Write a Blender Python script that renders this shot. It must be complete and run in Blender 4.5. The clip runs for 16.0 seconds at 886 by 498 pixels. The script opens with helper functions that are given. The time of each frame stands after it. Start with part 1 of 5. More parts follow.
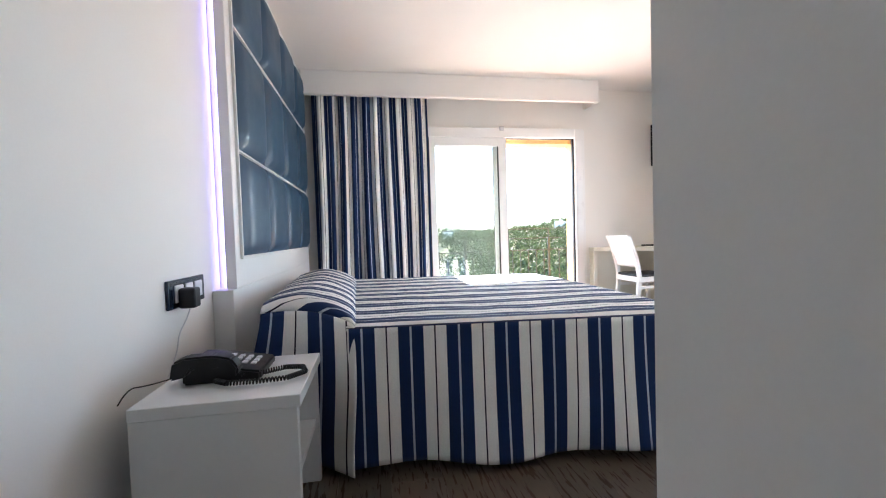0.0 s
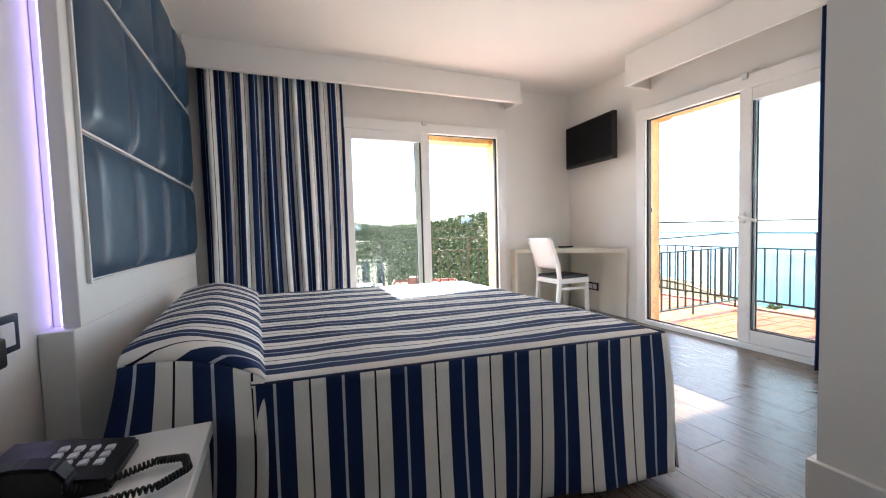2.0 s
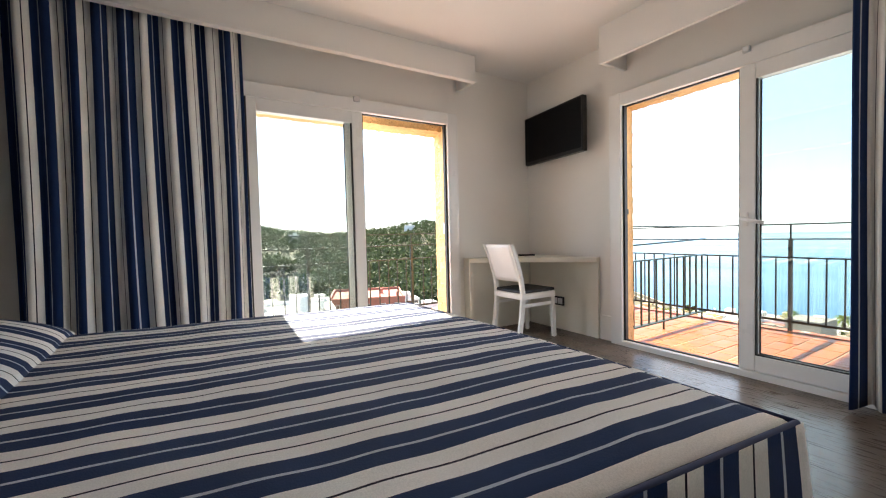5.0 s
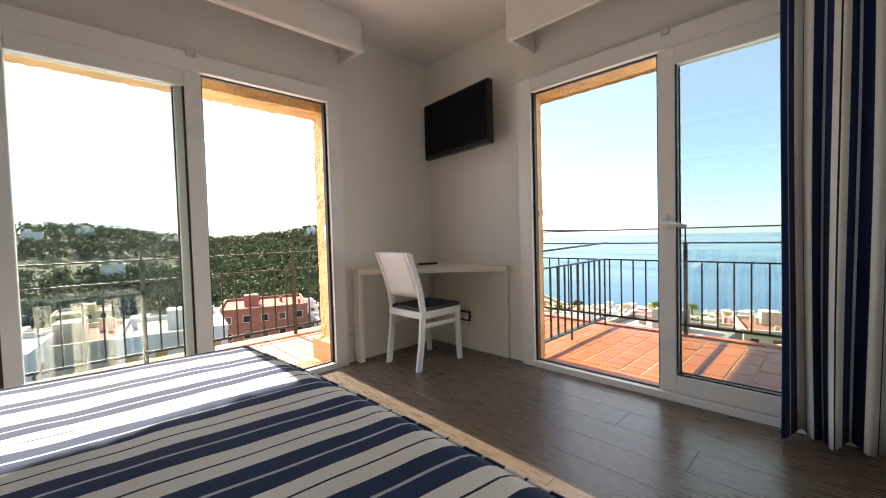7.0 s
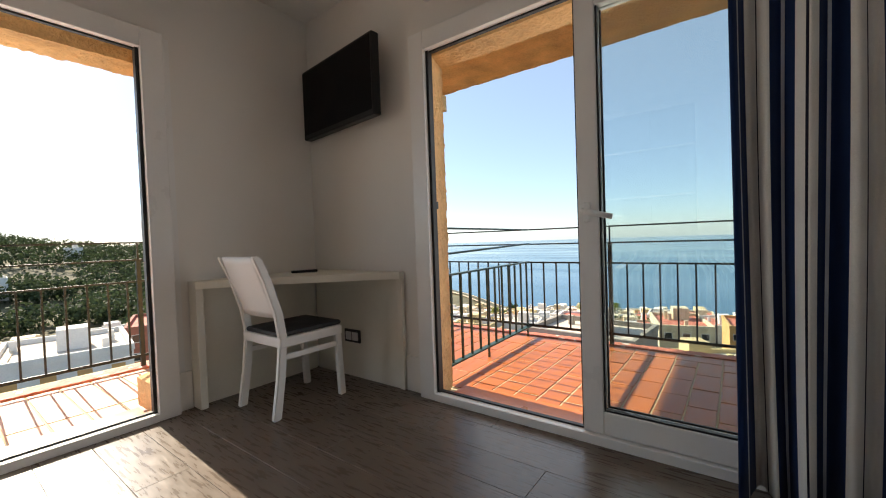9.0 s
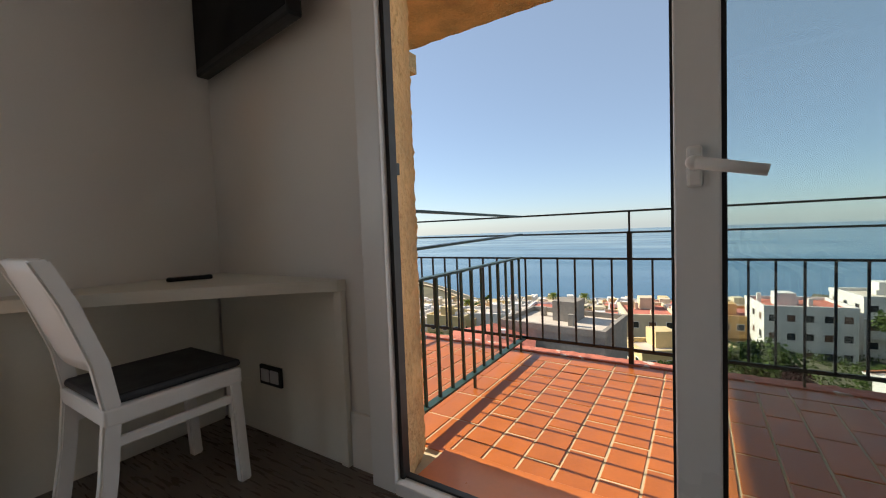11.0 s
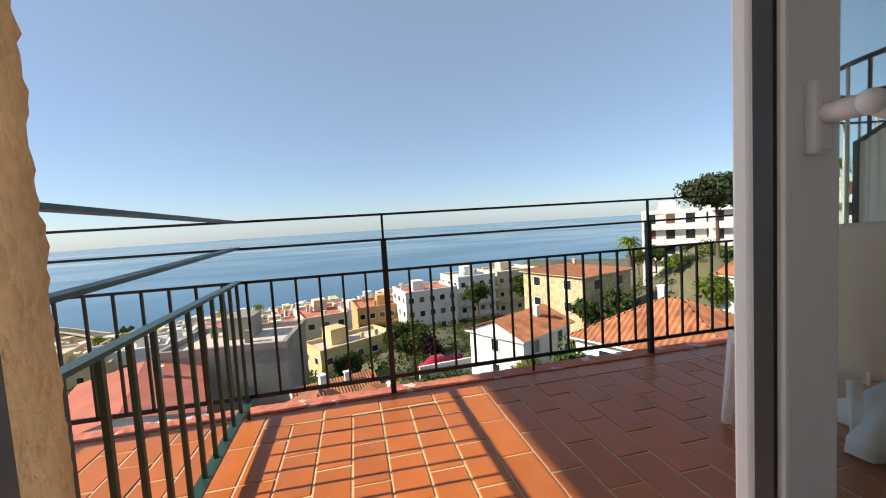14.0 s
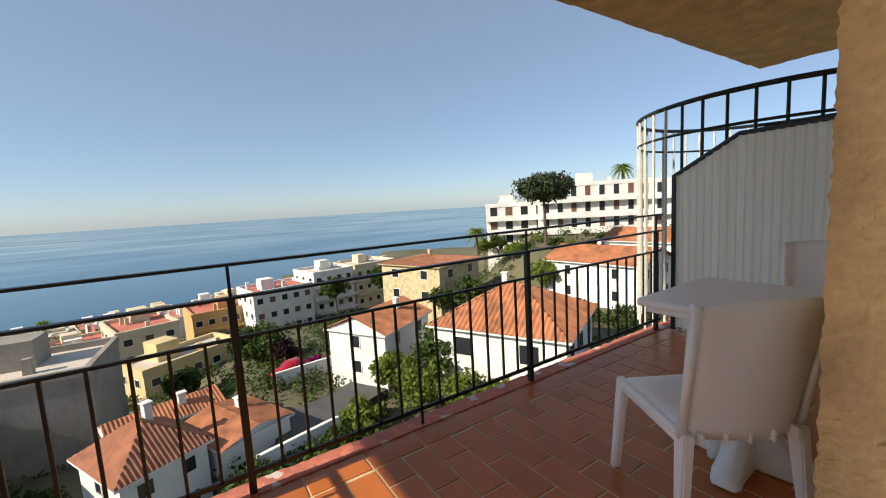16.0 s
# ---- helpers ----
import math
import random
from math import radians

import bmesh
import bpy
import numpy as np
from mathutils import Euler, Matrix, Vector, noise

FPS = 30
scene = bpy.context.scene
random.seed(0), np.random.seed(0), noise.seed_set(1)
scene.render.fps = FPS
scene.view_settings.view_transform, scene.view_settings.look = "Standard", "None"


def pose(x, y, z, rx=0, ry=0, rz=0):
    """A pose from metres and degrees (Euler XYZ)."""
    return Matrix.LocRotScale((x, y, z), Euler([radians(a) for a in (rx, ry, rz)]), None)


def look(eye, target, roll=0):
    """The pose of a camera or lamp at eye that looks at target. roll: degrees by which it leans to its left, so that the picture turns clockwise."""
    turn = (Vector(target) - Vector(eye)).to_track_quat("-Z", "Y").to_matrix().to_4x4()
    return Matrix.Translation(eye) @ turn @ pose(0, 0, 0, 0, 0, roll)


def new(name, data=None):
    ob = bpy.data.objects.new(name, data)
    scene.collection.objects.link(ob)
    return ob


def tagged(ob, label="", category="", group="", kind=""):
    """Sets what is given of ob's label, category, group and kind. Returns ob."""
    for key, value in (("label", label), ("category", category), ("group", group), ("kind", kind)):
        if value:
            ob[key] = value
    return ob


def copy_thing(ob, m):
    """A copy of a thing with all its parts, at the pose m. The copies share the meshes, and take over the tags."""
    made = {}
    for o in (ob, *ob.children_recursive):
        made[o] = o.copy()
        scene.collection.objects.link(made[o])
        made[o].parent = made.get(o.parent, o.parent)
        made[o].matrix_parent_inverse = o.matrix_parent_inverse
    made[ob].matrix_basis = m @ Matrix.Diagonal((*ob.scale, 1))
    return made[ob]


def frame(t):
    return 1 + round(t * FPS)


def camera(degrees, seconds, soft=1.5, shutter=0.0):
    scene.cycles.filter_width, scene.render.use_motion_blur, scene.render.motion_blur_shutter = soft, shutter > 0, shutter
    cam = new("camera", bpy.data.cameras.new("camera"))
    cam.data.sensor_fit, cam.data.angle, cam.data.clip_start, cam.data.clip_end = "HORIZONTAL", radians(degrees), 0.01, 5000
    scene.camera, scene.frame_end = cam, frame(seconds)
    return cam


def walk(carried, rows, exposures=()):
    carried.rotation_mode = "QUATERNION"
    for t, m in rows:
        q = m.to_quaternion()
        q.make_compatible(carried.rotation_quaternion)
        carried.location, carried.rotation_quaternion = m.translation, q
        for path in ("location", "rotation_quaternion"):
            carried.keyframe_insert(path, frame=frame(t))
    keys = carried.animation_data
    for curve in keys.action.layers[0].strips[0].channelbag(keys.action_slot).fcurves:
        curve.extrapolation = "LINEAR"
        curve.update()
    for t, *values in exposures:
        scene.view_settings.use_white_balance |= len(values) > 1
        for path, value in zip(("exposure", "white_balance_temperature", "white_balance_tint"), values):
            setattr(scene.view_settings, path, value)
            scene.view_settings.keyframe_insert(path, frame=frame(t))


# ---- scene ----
cam = camera(96.4, 16.0, 1.1)
PATH = [
    (0, (1.903, 2.176, 0.954), (2.24, 4.146, 0.885), -1.8),
    (0.5, (1.895, 2.258, 0.987), (2.34, 4.205, 0.894), -1.4),
    (1, (1.874, 2.341, 1.016), (2.442, 4.256, 0.91), -1.5),
    (1.5, (1.867, 2.428, 1.022), (2.544, 4.307, 0.917), -1.8),
    (2, (1.864, 2.507, 1.027), (2.638, 4.348, 0.921), -1.6),
    (2.5, (1.878, 2.596, 1.022), (2.718, 4.408, 0.918), -1.5),
    (3, (1.909, 2.696, 1.018), (2.795, 4.486, 0.917), -1.4),
    (3.5, (1.957, 2.803, 1.013), (2.875, 4.577, 0.92), -1.3),
    (6, (2.443, 3.496, 0.989), (3.615, 5.116, 0.923), -1.5),
    (6.5, (2.566, 3.592, 0.99), (3.841, 5.131, 0.925), -1.5),
    (7, (2.68, 3.665, 1.008), (4.079, 5.093, 0.938), -1.6),
    (7.5, (2.838, 3.717, 1.027), (4.333, 5.044, 0.942), -1.4),
    (8, (3.036, 3.738, 1.015), (4.593, 4.99, 0.932), -1.5),
    (8.5, (3.202, 3.778, 0.967), (4.79, 4.991, 0.909), -1.9),
    (11, (4.099, 4.359, 0.931), (5.778, 5.441, 0.836), -2.2),
    (11.5, (4.224, 4.49, 0.91), (5.98, 5.442, 0.82), -2.4),
    (12, (4.365, 4.616, 0.898), (6.223, 5.352, 0.802), -2.7),
    (12.5, (4.499, 4.7, 0.897), (6.435, 5.189, 0.777), -2.5),
    (13, (4.614, 4.769, 0.911), (6.601, 4.946, 0.773), -2.9),
    (13.5, (4.675, 4.822, 0.914), (6.666, 4.698, 0.777), -3.4),
    (14, (4.725, 4.893, 0.95), (6.672, 4.461, 0.811), -3.5),
    (14.5, (4.798, 4.896, 1.015), (6.687, 4.264, 0.836), -3.8),
    (15, (4.891, 4.909, 1.081), (6.706, 4.092, 0.883), -3.3),
    (15.5, (4.979, 4.88, 1.127), (6.729, 3.931, 0.929), -3.6),
    (16, (5.105, 4.868, 1.208), (6.772, 3.787, 0.982), -3.3),
]
EXPOSURES = [(0, 3.45, 6300, 10), (1.5, 3.04, 6450, 10), (3.5, 2.56, 6800, 10), (6, 2.03, 7100, 10), (7, 1.69, 7200, 10), (8.5, 1.34, 7250, 10), (11, 0.64, 7100, 10), (12, 0.90, 7050, 10), (13, 0.76, 6950, 10), (14, 0.58, 6850, 10), (14.5, 0.48, 6800, 10), (16, 0.39, 6950, 10)]
walk(cam, [(t, look(eye, target, roll)) for t, eye, target, roll in PATH], EXPOSURES)

SUN_AZ, SUN_EL = 87.8, 33.4      # degrees from +x towards +y, and above the horizon

# ---- world, sun, exposure ----
world = bpy.data.worlds.new("sky")
scene.world = world
world.use_nodes = True
wn = world.node_tree.nodes
sky = wn.new("ShaderNodeTexSky")
sky.sky_type = "NISHITA"
sky.sun_disc = False
sky.sun_elevation = radians(SUN_EL)
sky.sun_rotation = radians(90 - SUN_AZ)
sky.altitude, sky.air_density, sky.dust_density, sky.ozone_density = 50, 0.8, 0.4, 5.0
wn["Background"].inputs["Strength"].default_value = 0.11
haze = wn.new("ShaderNodeMix")
haze.data_type = "RGBA"
haze.inputs["Factor"].default_value = 0.38
haze.inputs["B"].default_value = (3.2, 4.1, 5.15, 1)
world.node_tree.links.new(sky.outputs[0], haze.inputs["A"])
world.node_tree.links.new(haze.outputs["Result"], wn["Background"].inputs["Color"])
sun = new("sun", bpy.data.lights.new("sun", "SUN"))
sun.data.energy, sun.data.angle, sun.data.color = 5.0, radians(0.55), (1.0, 0.93, 0.82)
sun_way = Vector((math.cos(radians(SUN_EL)) * math.cos(radians(SUN_AZ)), math.cos(radians(SUN_EL)) * math.sin(radians(SUN_AZ)), math.sin(radians(SUN_EL))))
sun.matrix_world = look(sun_way * 50, (0, 0, 0))
# fill lamps added in the two door openings to strengthen the skylight indoors
for name, place, way, wide, high, watts in (("sky_fill_north", (3.24, 6.72, 1.05), (3.24, 0, 1.05), 1.7, 1.9, 5.6), ("sky_fill_east", (5.46, 4.4, 1.05), (0, 4.4, 1.05), 1.6, 1.9, 3.6)):
    lamp = new(name, bpy.data.lights.new(name, "AREA"))
    lamp.data.shape, lamp.data.size, lamp.data.size_y, lamp.data.energy, lamp.data.color = "RECTANGLE", wide, high, watts, (0.90, 0.95, 1.0)
    lamp.matrix_world = look(place, way)


# ---- materials ----
def mat(name, color, rough=0.6, var=0.12, scale=8.0, fine=90.0, bump=0.15, metal=0.0, per=0.0, spec=0.5, stretch=(1, 1, 1), depth=0.01):
    """A painted, plastered or worn surface: two scales of tone, grain in the relief and gloss, and a tone of its own for each piece."""
    m = bpy.data.materials.new(name)
    m.use_nodes = True
    n, k = m.node_tree.nodes, m.node_tree.links.new
    b = n["Principled BSDF"]
    tc = n.new("ShaderNodeTexCoord")
    mp = n.new("ShaderNodeMapping")
    mp.inputs["Scale"].default_value = stretch
    k(tc.outputs["Object"], mp.inputs["Vector"])
    a, f = n.new("ShaderNodeTexNoise"), n.new("ShaderNodeTexNoise")
    a.inputs["Scale"].default_value, a.inputs["Detail"].default_value = scale, 5
    f.inputs["Scale"].default_value, f.inputs["Detail"].default_value = fine, 4
    k(mp.outputs[0], a.inputs["Vector"])
    k(mp.outputs[0], f.inputs["Vector"])
    mix = n.new("ShaderNodeMath")
    mix.operation = "MULTIPLY_ADD"
    mix.inputs[1].default_value = 0.4
    k(f.outputs["Fac"], mix.inputs[0])
    k(a.outputs["Fac"], mix.inputs[2])
    info = n.new("ShaderNodeObjectInfo")
    pm = n.new("ShaderNodeMath")
    pm.operation = "MULTIPLY_ADD"
    pm.inputs[1].default_value = per
    k(info.outputs["Random"], pm.inputs[0])
    k(mix.outputs[0], pm.inputs[2])
    r = n.new("ShaderNodeMapRange")
    r.inputs["From Min"].default_value, r.inputs["From Max"].default_value = 0.4, 1.0 + per
    r.inputs["To Min"].default_value, r.inputs["To Max"].default_value = 1 - var, 1 + var
    k(pm.outputs[0], r.inputs["Value"])
    mul = n.new("ShaderNodeVectorMath")
    mul.operation = "SCALE"
    mul.inputs[0].default_value = color
    k(r.outputs[0], mul.inputs["Scale"])
    k(mul.outputs[0], b.inputs["Base Color"])
    rr = n.new("ShaderNodeMapRange")
    rr.inputs["From Min"].default_value, rr.inputs["From Max"].default_value = 0.3, 0.7
    rr.inputs["To Min"].default_value, rr.inputs["To Max"].default_value = max(rough - 0.07, 0.02), min(rough + 0.07, 1)
    k(a.outputs["Fac"], rr.inputs["Value"])
    k(rr.outputs[0], b.inputs["Roughness"])
    b.inputs["Metallic"].default_value = metal
    b.inputs["Specular IOR Level"].default_value = spec
    if bump:
        bp = n.new("ShaderNodeBump")
        bp.inputs["Strength"].default_value, bp.inputs["Distance"].default_value = bump, depth
        k(mix.outputs[0], bp.inputs["Height"])
        k(bp.outputs[0], b.inputs["Normal"])
    return m


def stripes(name):
    """Woven cotton with navy, white and fine dark stripes, laid along the cloth's own width."""
    m = bpy.data.materials.new(name)
    m.use_nodes = True
    n, k = m.node_tree.nodes, m.node_tree.links.new
    b = n["Principled BSDF"]
    at = n.new("ShaderNodeAttribute")
    at.attribute_name = "width"
    fr = n.new("ShaderNodeMath")
    fr.operation = "DIVIDE"
    fr.inputs[1].default_value = 0.18
    k(at.outputs["Fac"], fr.inputs[0])
    fc = n.new("ShaderNodeMath")
    fc.operation = "FRACT"
    k(fr.outputs[0], fc.inputs[0])
    ramp = n.new("ShaderNodeValToRGB")
    cr = ramp.color_ramp
    cr.interpolation = "CONSTANT"
    white, navy, dark, pale = (0.85, 0.83, 0.80, 1), (0.008, 0.026, 0.092, 1), (0.015, 0.015, 0.03, 1), (0.50, 0.54, 0.62, 1)
    stops = [(0.0, navy), (0.235, pale), (0.28, navy), (0.52, white), (0.745, dark), (0.775, white)]
    cr.elements[0].position, cr.elements[0].color = stops[0]
    cr.elements[1].position, cr.elements[1].color = stops[1]
    for p, c in stops[2:]:
        cr.elements.new(p).color = c
    k(fc.outputs[0], ramp.inputs["Fac"])
    tc = n.new("ShaderNodeTexCoord")
    no, big = n.new("ShaderNodeTexNoise"), n.new("ShaderNodeTexNoise")
    no.inputs["Scale"].default_value, no.inputs["Detail"].default_value = 350, 2
    big.inputs["Scale"].default_value = 3.5
    k(tc.outputs["Object"], no.inputs["Vector"])
    k(tc.outputs["Object"], big.inputs["Vector"])
    add = n.new("ShaderNodeMath")
    add.operation = "ADD"
    k(no.outputs["Fac"], add.inputs[0])
    k(big.outputs["Fac"], add.inputs[1])
    r = n.new("ShaderNodeMapRange")
    r.inputs["From Min"].default_value, r.inputs["From Max"].default_value = 0.6, 1.4
    r.inputs["To Min"].default_value, r.inputs["To Max"].default_value = 0.82, 1.12
    k(add.outputs[0], r.inputs["Value"])
    mul = n.new("ShaderNodeVectorMath")
    mul.operation = "SCALE"
    k(ramp.outputs[0], mul.inputs[0])
    k(r.outputs[0], mul.inputs["Scale"])
    k(mul.outputs[0], b.inputs["Base Color"])
    b.inputs["Roughness"].default_value = 0.85
    b.inputs["Sheen Weight"].default_value = 0.04
    b.inputs["Specular IOR Level"].default_value = 0.2
    bp = n.new("ShaderNodeBump")
    bp.inputs["Strength"].default_value, bp.inputs["Distance"].default_value = 0.25, 0.004
    k(add.outputs[0], bp.inputs["Height"])
    k(bp.outputs[0], b.inputs["Normal"])
    return m


def glow(name, color, strength):
    m = bpy.data.materials.new(name)
    m.use_nodes = True
    b = m.node_tree.nodes["Principled BSDF"]
    b.inputs["Base Color"].default_value = (0.9, 0.9, 0.9, 1)
    b.inputs["Emission Color"].default_value = (*color, 1)
    b.inputs["Emission Strength"].default_value = strength
    return m


def pane_glass(name, tint=(0.93, 0.96, 0.95)):
    """Thin window glass: clear, with the gloss of its angle."""
    m = bpy.data.materials.new(name)
    m.use_nodes = True
    n, k = m.node_tree.nodes, m.node_tree.links.new
    n.remove(n["Principled BSDF"])
    t, g, f, mx = n.new("ShaderNodeBsdfTransparent"), n.new("ShaderNodeBsdfGlossy"), n.new("ShaderNodeLayerWeight"), n.new("ShaderNodeMixShader")
    t.inputs["Color"].default_value = (*tint, 1)
    g.inputs["Roughness"].default_value = 0.01
    f.inputs["Blend"].default_value = 0.5
    p5, sc = n.new("ShaderNodeMath"), n.new("ShaderNodeMath")
    p5.operation, sc.operation = "POWER", "MULTIPLY_ADD"
    p5.inputs[1].default_value = 5.0
    sc.inputs[1].default_value, sc.inputs[2].default_value = 0.94, 0.045
    k(f.outputs["Facing"], p5.inputs[0])
    k(p5.outputs[0], sc.inputs[0])
    k(sc.outputs[0], mx.inputs[0])
    k(t.outputs[0], mx.inputs[1])
    k(g.outputs[0], mx.inputs[2])
    k(mx.outputs[0], n["Material Output"].inputs["Surface"])
    return m


PLASTER = mat("white wall paint", (0.82, 0.80, 0.765), 0.75, 0.03, 2.0, 160, 0.12, depth=0.004)
CEILING = mat("white ceiling paint", (0.82, 0.81, 0.79), 0.85, 0.03, 1.5, 120, 0.10, depth=0.004)
STUCCO = mat("ochre stucco", (0.66, 0.425, 0.195), 0.92, 0.30, 5.0, 45, 1.0, depth=0.035)
PVC = mat("white pvc frame", (0.82, 0.82, 0.81), 0.32, 0.03, 4, 60, 0.03)
GASKET = mat("black rubber gasket", (0.012, 0.012, 0.013), 0.55, 0.2, 20, 90, 0.05)
GLASS = pane_glass("window glass")
LACQUER = mat("white lacquered board", (0.80, 0.80, 0.79), 0.42, 0.03, 3, 60, 0.04)
CREAM = mat("cream lacquered desk", (0.76, 0.74, 0.66), 0.45, 0.04, 3, 60, 0.05)
LEATHER = mat("blue faux leather", (0.018, 0.060, 0.115), 0.40, 0.12, 6, 240, 0.25, depth=0.003)
FABRIC = stripes("striped cotton")
PIPING = mat("navy piping", (0.02, 0.03, 0.09), 0.8, 0.2, 30, 200, 0.1)
WOOD = mat("brown oak laminate", (0.118, 0.086, 0.064), 0.30, 0.40, 9.0, 60, 0.04, per=0.35, stretch=(9, 0.9, 9), depth=0.002)
TERRA = mat("terracotta tile", (0.49, 0.142, 0.030), 0.34, 0.22, 7, 60, 0.18, per=0.5, depth=0.003)
GROUT = mat("pale sandy grout", (0.58, 0.47, 0.30), 0.9, 0.15, 12, 80, 0.3, depth=0.004)
KERB = mat("worn red edge paint", (0.52, 0.16, 0.10), 0.75, 0.35, 14, 60, 0.4, depth=0.005)
IRON = mat("black green iron paint", (0.010, 0.018, 0.018), 0.45, 0.3, 20, 120, 0.15)
GREEN = mat("dark green iron paint", (0.020, 0.060, 0.050), 0.42, 0.3, 20, 120, 0.15)
BLACK = mat("black plastic", (0.008, 0.008, 0.009), 0.36, 0.15, 20, 120, 0.05, spec=0.35)
SCREEN = mat("dark tv screen", (0.004, 0.004, 0.005), 0.35, 0.1, 5, 40, 0.0, spec=0.1)
SEATPAD = mat("black seat vinyl", (0.016, 0.017, 0.022), 0.5, 0.15, 10, 120, 0.1)
PLASTIC = mat("white moulded plastic", (0.87, 0.86, 0.83), 0.38, 0.04, 5, 90, 0.06)
GREYPLATE = mat("pale grey switch", (0.62, 0.62, 0.64), 0.35, 0.04, 10, 60, 0.02)
FROST = mat("corrugated translucent sheet", (0.88, 0.86, 0.76), 0.45, 0.30, 5, 30, 0.1, stretch=(1, 1, 0.08))

_n, _k = FROST.node_tree.nodes, FROST.node_tree.links.new
_t, _m = _n.new("ShaderNodeBsdfTranslucent"), _n.new("ShaderNodeMixShader")
_t.inputs["Color"].default_value = (0.97, 0.95, 0.85, 1)
_m.inputs[0].default_value = 0.72
_k(_n["Principled BSDF"].outputs[0], _m.inputs[1])
_k(_t.outputs[0], _m.inputs[2])
_k(_m.outputs[0], _n["Material Output"].inputs["Surface"])


def chipped(m, color, scale, cut):
    """Lets the bare ground show where the paint has flaked off."""
    n, k = m.node_tree.nodes, m.node_tree.links.new
    base = n["Principled BSDF"].inputs["Base Color"]
    paint = base.links[0].from_socket
    tc, no, gt, mx = n.new("ShaderNodeTexCoord"), n.new("ShaderNodeTexNoise"), n.new("ShaderNodeMath"), n.new("ShaderNodeMix")
    no.inputs["Scale"].default_value, no.inputs["Detail"].default_value = scale, 6
    gt.operation, gt.inputs[1].default_value = "GREATER_THAN", cut
    mx.data_type = "RGBA"
    mx.inputs["B"].default_value = (*color, 1)
    k(tc.outputs["Object"], no.inputs["Vector"])
    k(no.outputs["Fac"], gt.inputs[0])
    k(gt.outputs[0], mx.inputs["Factor"])
    k(paint, mx.inputs["A"])
    k(mx.outputs["Result"], base)


chipped(KERB, (0.60, 0.50, 0.43), 7.0, 0.60)


# ---- building helpers ----
def box(bm, x0, x1, y0, y1, z0, z1, bevel=0.0, seg=2):
    r = bmesh.ops.create_cube(bm, size=1.0)
    bmesh.ops.scale(bm, vec=(abs(x1 - x0), abs(y1 - y0), abs(z1 - z0)), verts=r["verts"])
    bmesh.ops.translate(bm, vec=((x0 + x1) / 2, (y0 + y1) / 2, (z0 + z1) / 2), verts=r["verts"])
    if bevel:
        es = list({e for v in r["verts"] for e in v.link_edges})
        bmesh.ops.bevel(bm, geom=es, offset=bevel, segments=seg, affect="EDGES", profile=0.5)


def rod(bm, a, b, r, sides=8, r2=None):
    a, b = Vector(a), Vector(b)
    d = b - a
    m = Matrix.Translation((a + b) / 2) @ d.to_track_quat("Z", "Y").to_matrix().to_4x4()
    bmesh.ops.create_cone(bm, cap_ends=True, segments=sides, radius1=r, radius2=r if r2 is None else r2, depth=d.length, matrix=m)


def finish(name, bm, material, smooth=False):
    me = bpy.data.meshes.new(name)
    bm.to_mesh(me)
    bm.free()
    me.materials.append(material)
    if smooth:
        me.polygons.foreach_set("use_smooth", [True] * len(me.polygons))
    return me


def thing(name, bm, material, label, category, group="", kind="", smooth=False):
    return tagged(new(name, finish(name, bm, material, smooth)), label, category, group, kind)


def holder(name, at, label, category, group="", kind=""):
    e = new(name)
    e.location = at
    e.empty_display_size = 0.1
    return tagged(e, label, category, group, kind)


def part(name, bm, material, parent, label="", smooth=False):
    """Links a bmesh, given in world places, as one part under a thing."""
    ob = new(name, finish(name, bm, material, smooth))
    ob.parent = parent
    up = parent
    off = Vector((0, 0, 0))
    while up is not None:
        off += up.location
        up = up.parent
    ob.data.transform(Matrix.Translation(-off))
    return tagged(ob, label)


def boxes(name, dims, material, parent, bevel=0.0, label=""):
    bm = bmesh.new()
    for d in dims:
        box(bm, *d, bevel=bevel)
    return part(name, bm, material, parent, label)


def grid_mesh(name, nu, nv, fn, material, width=None, smooth=True, closed=False):
    """A sheet of nu x nv points from fn(u, v); width(u, v) is the cloth's own measure."""
    pts, wid = [], []
    for j in range(nv):
        for i in range(nu):
            pts.append(fn(i / (nu - 1), j / (nv - 1)))
            if width:
                wid.append(width(i / (nu - 1), j / (nv - 1)))
    faces = [(j * nu + i, j * nu + i + 1, (j + 1) * nu + i + 1, (j + 1) * nu + i) for j in range(nv - 1) for i in range(nu - 1)]
    me = bpy.data.meshes.new(name)
    me.from_pydata(pts, [], faces)
    if width:
        me.attributes.new("width", "FLOAT", "POINT").data.foreach_set("value", wid)
    me.polygons.foreach_set("use_smooth", [smooth] * len(me.polygons))
    me.materials.append(material)
    return me


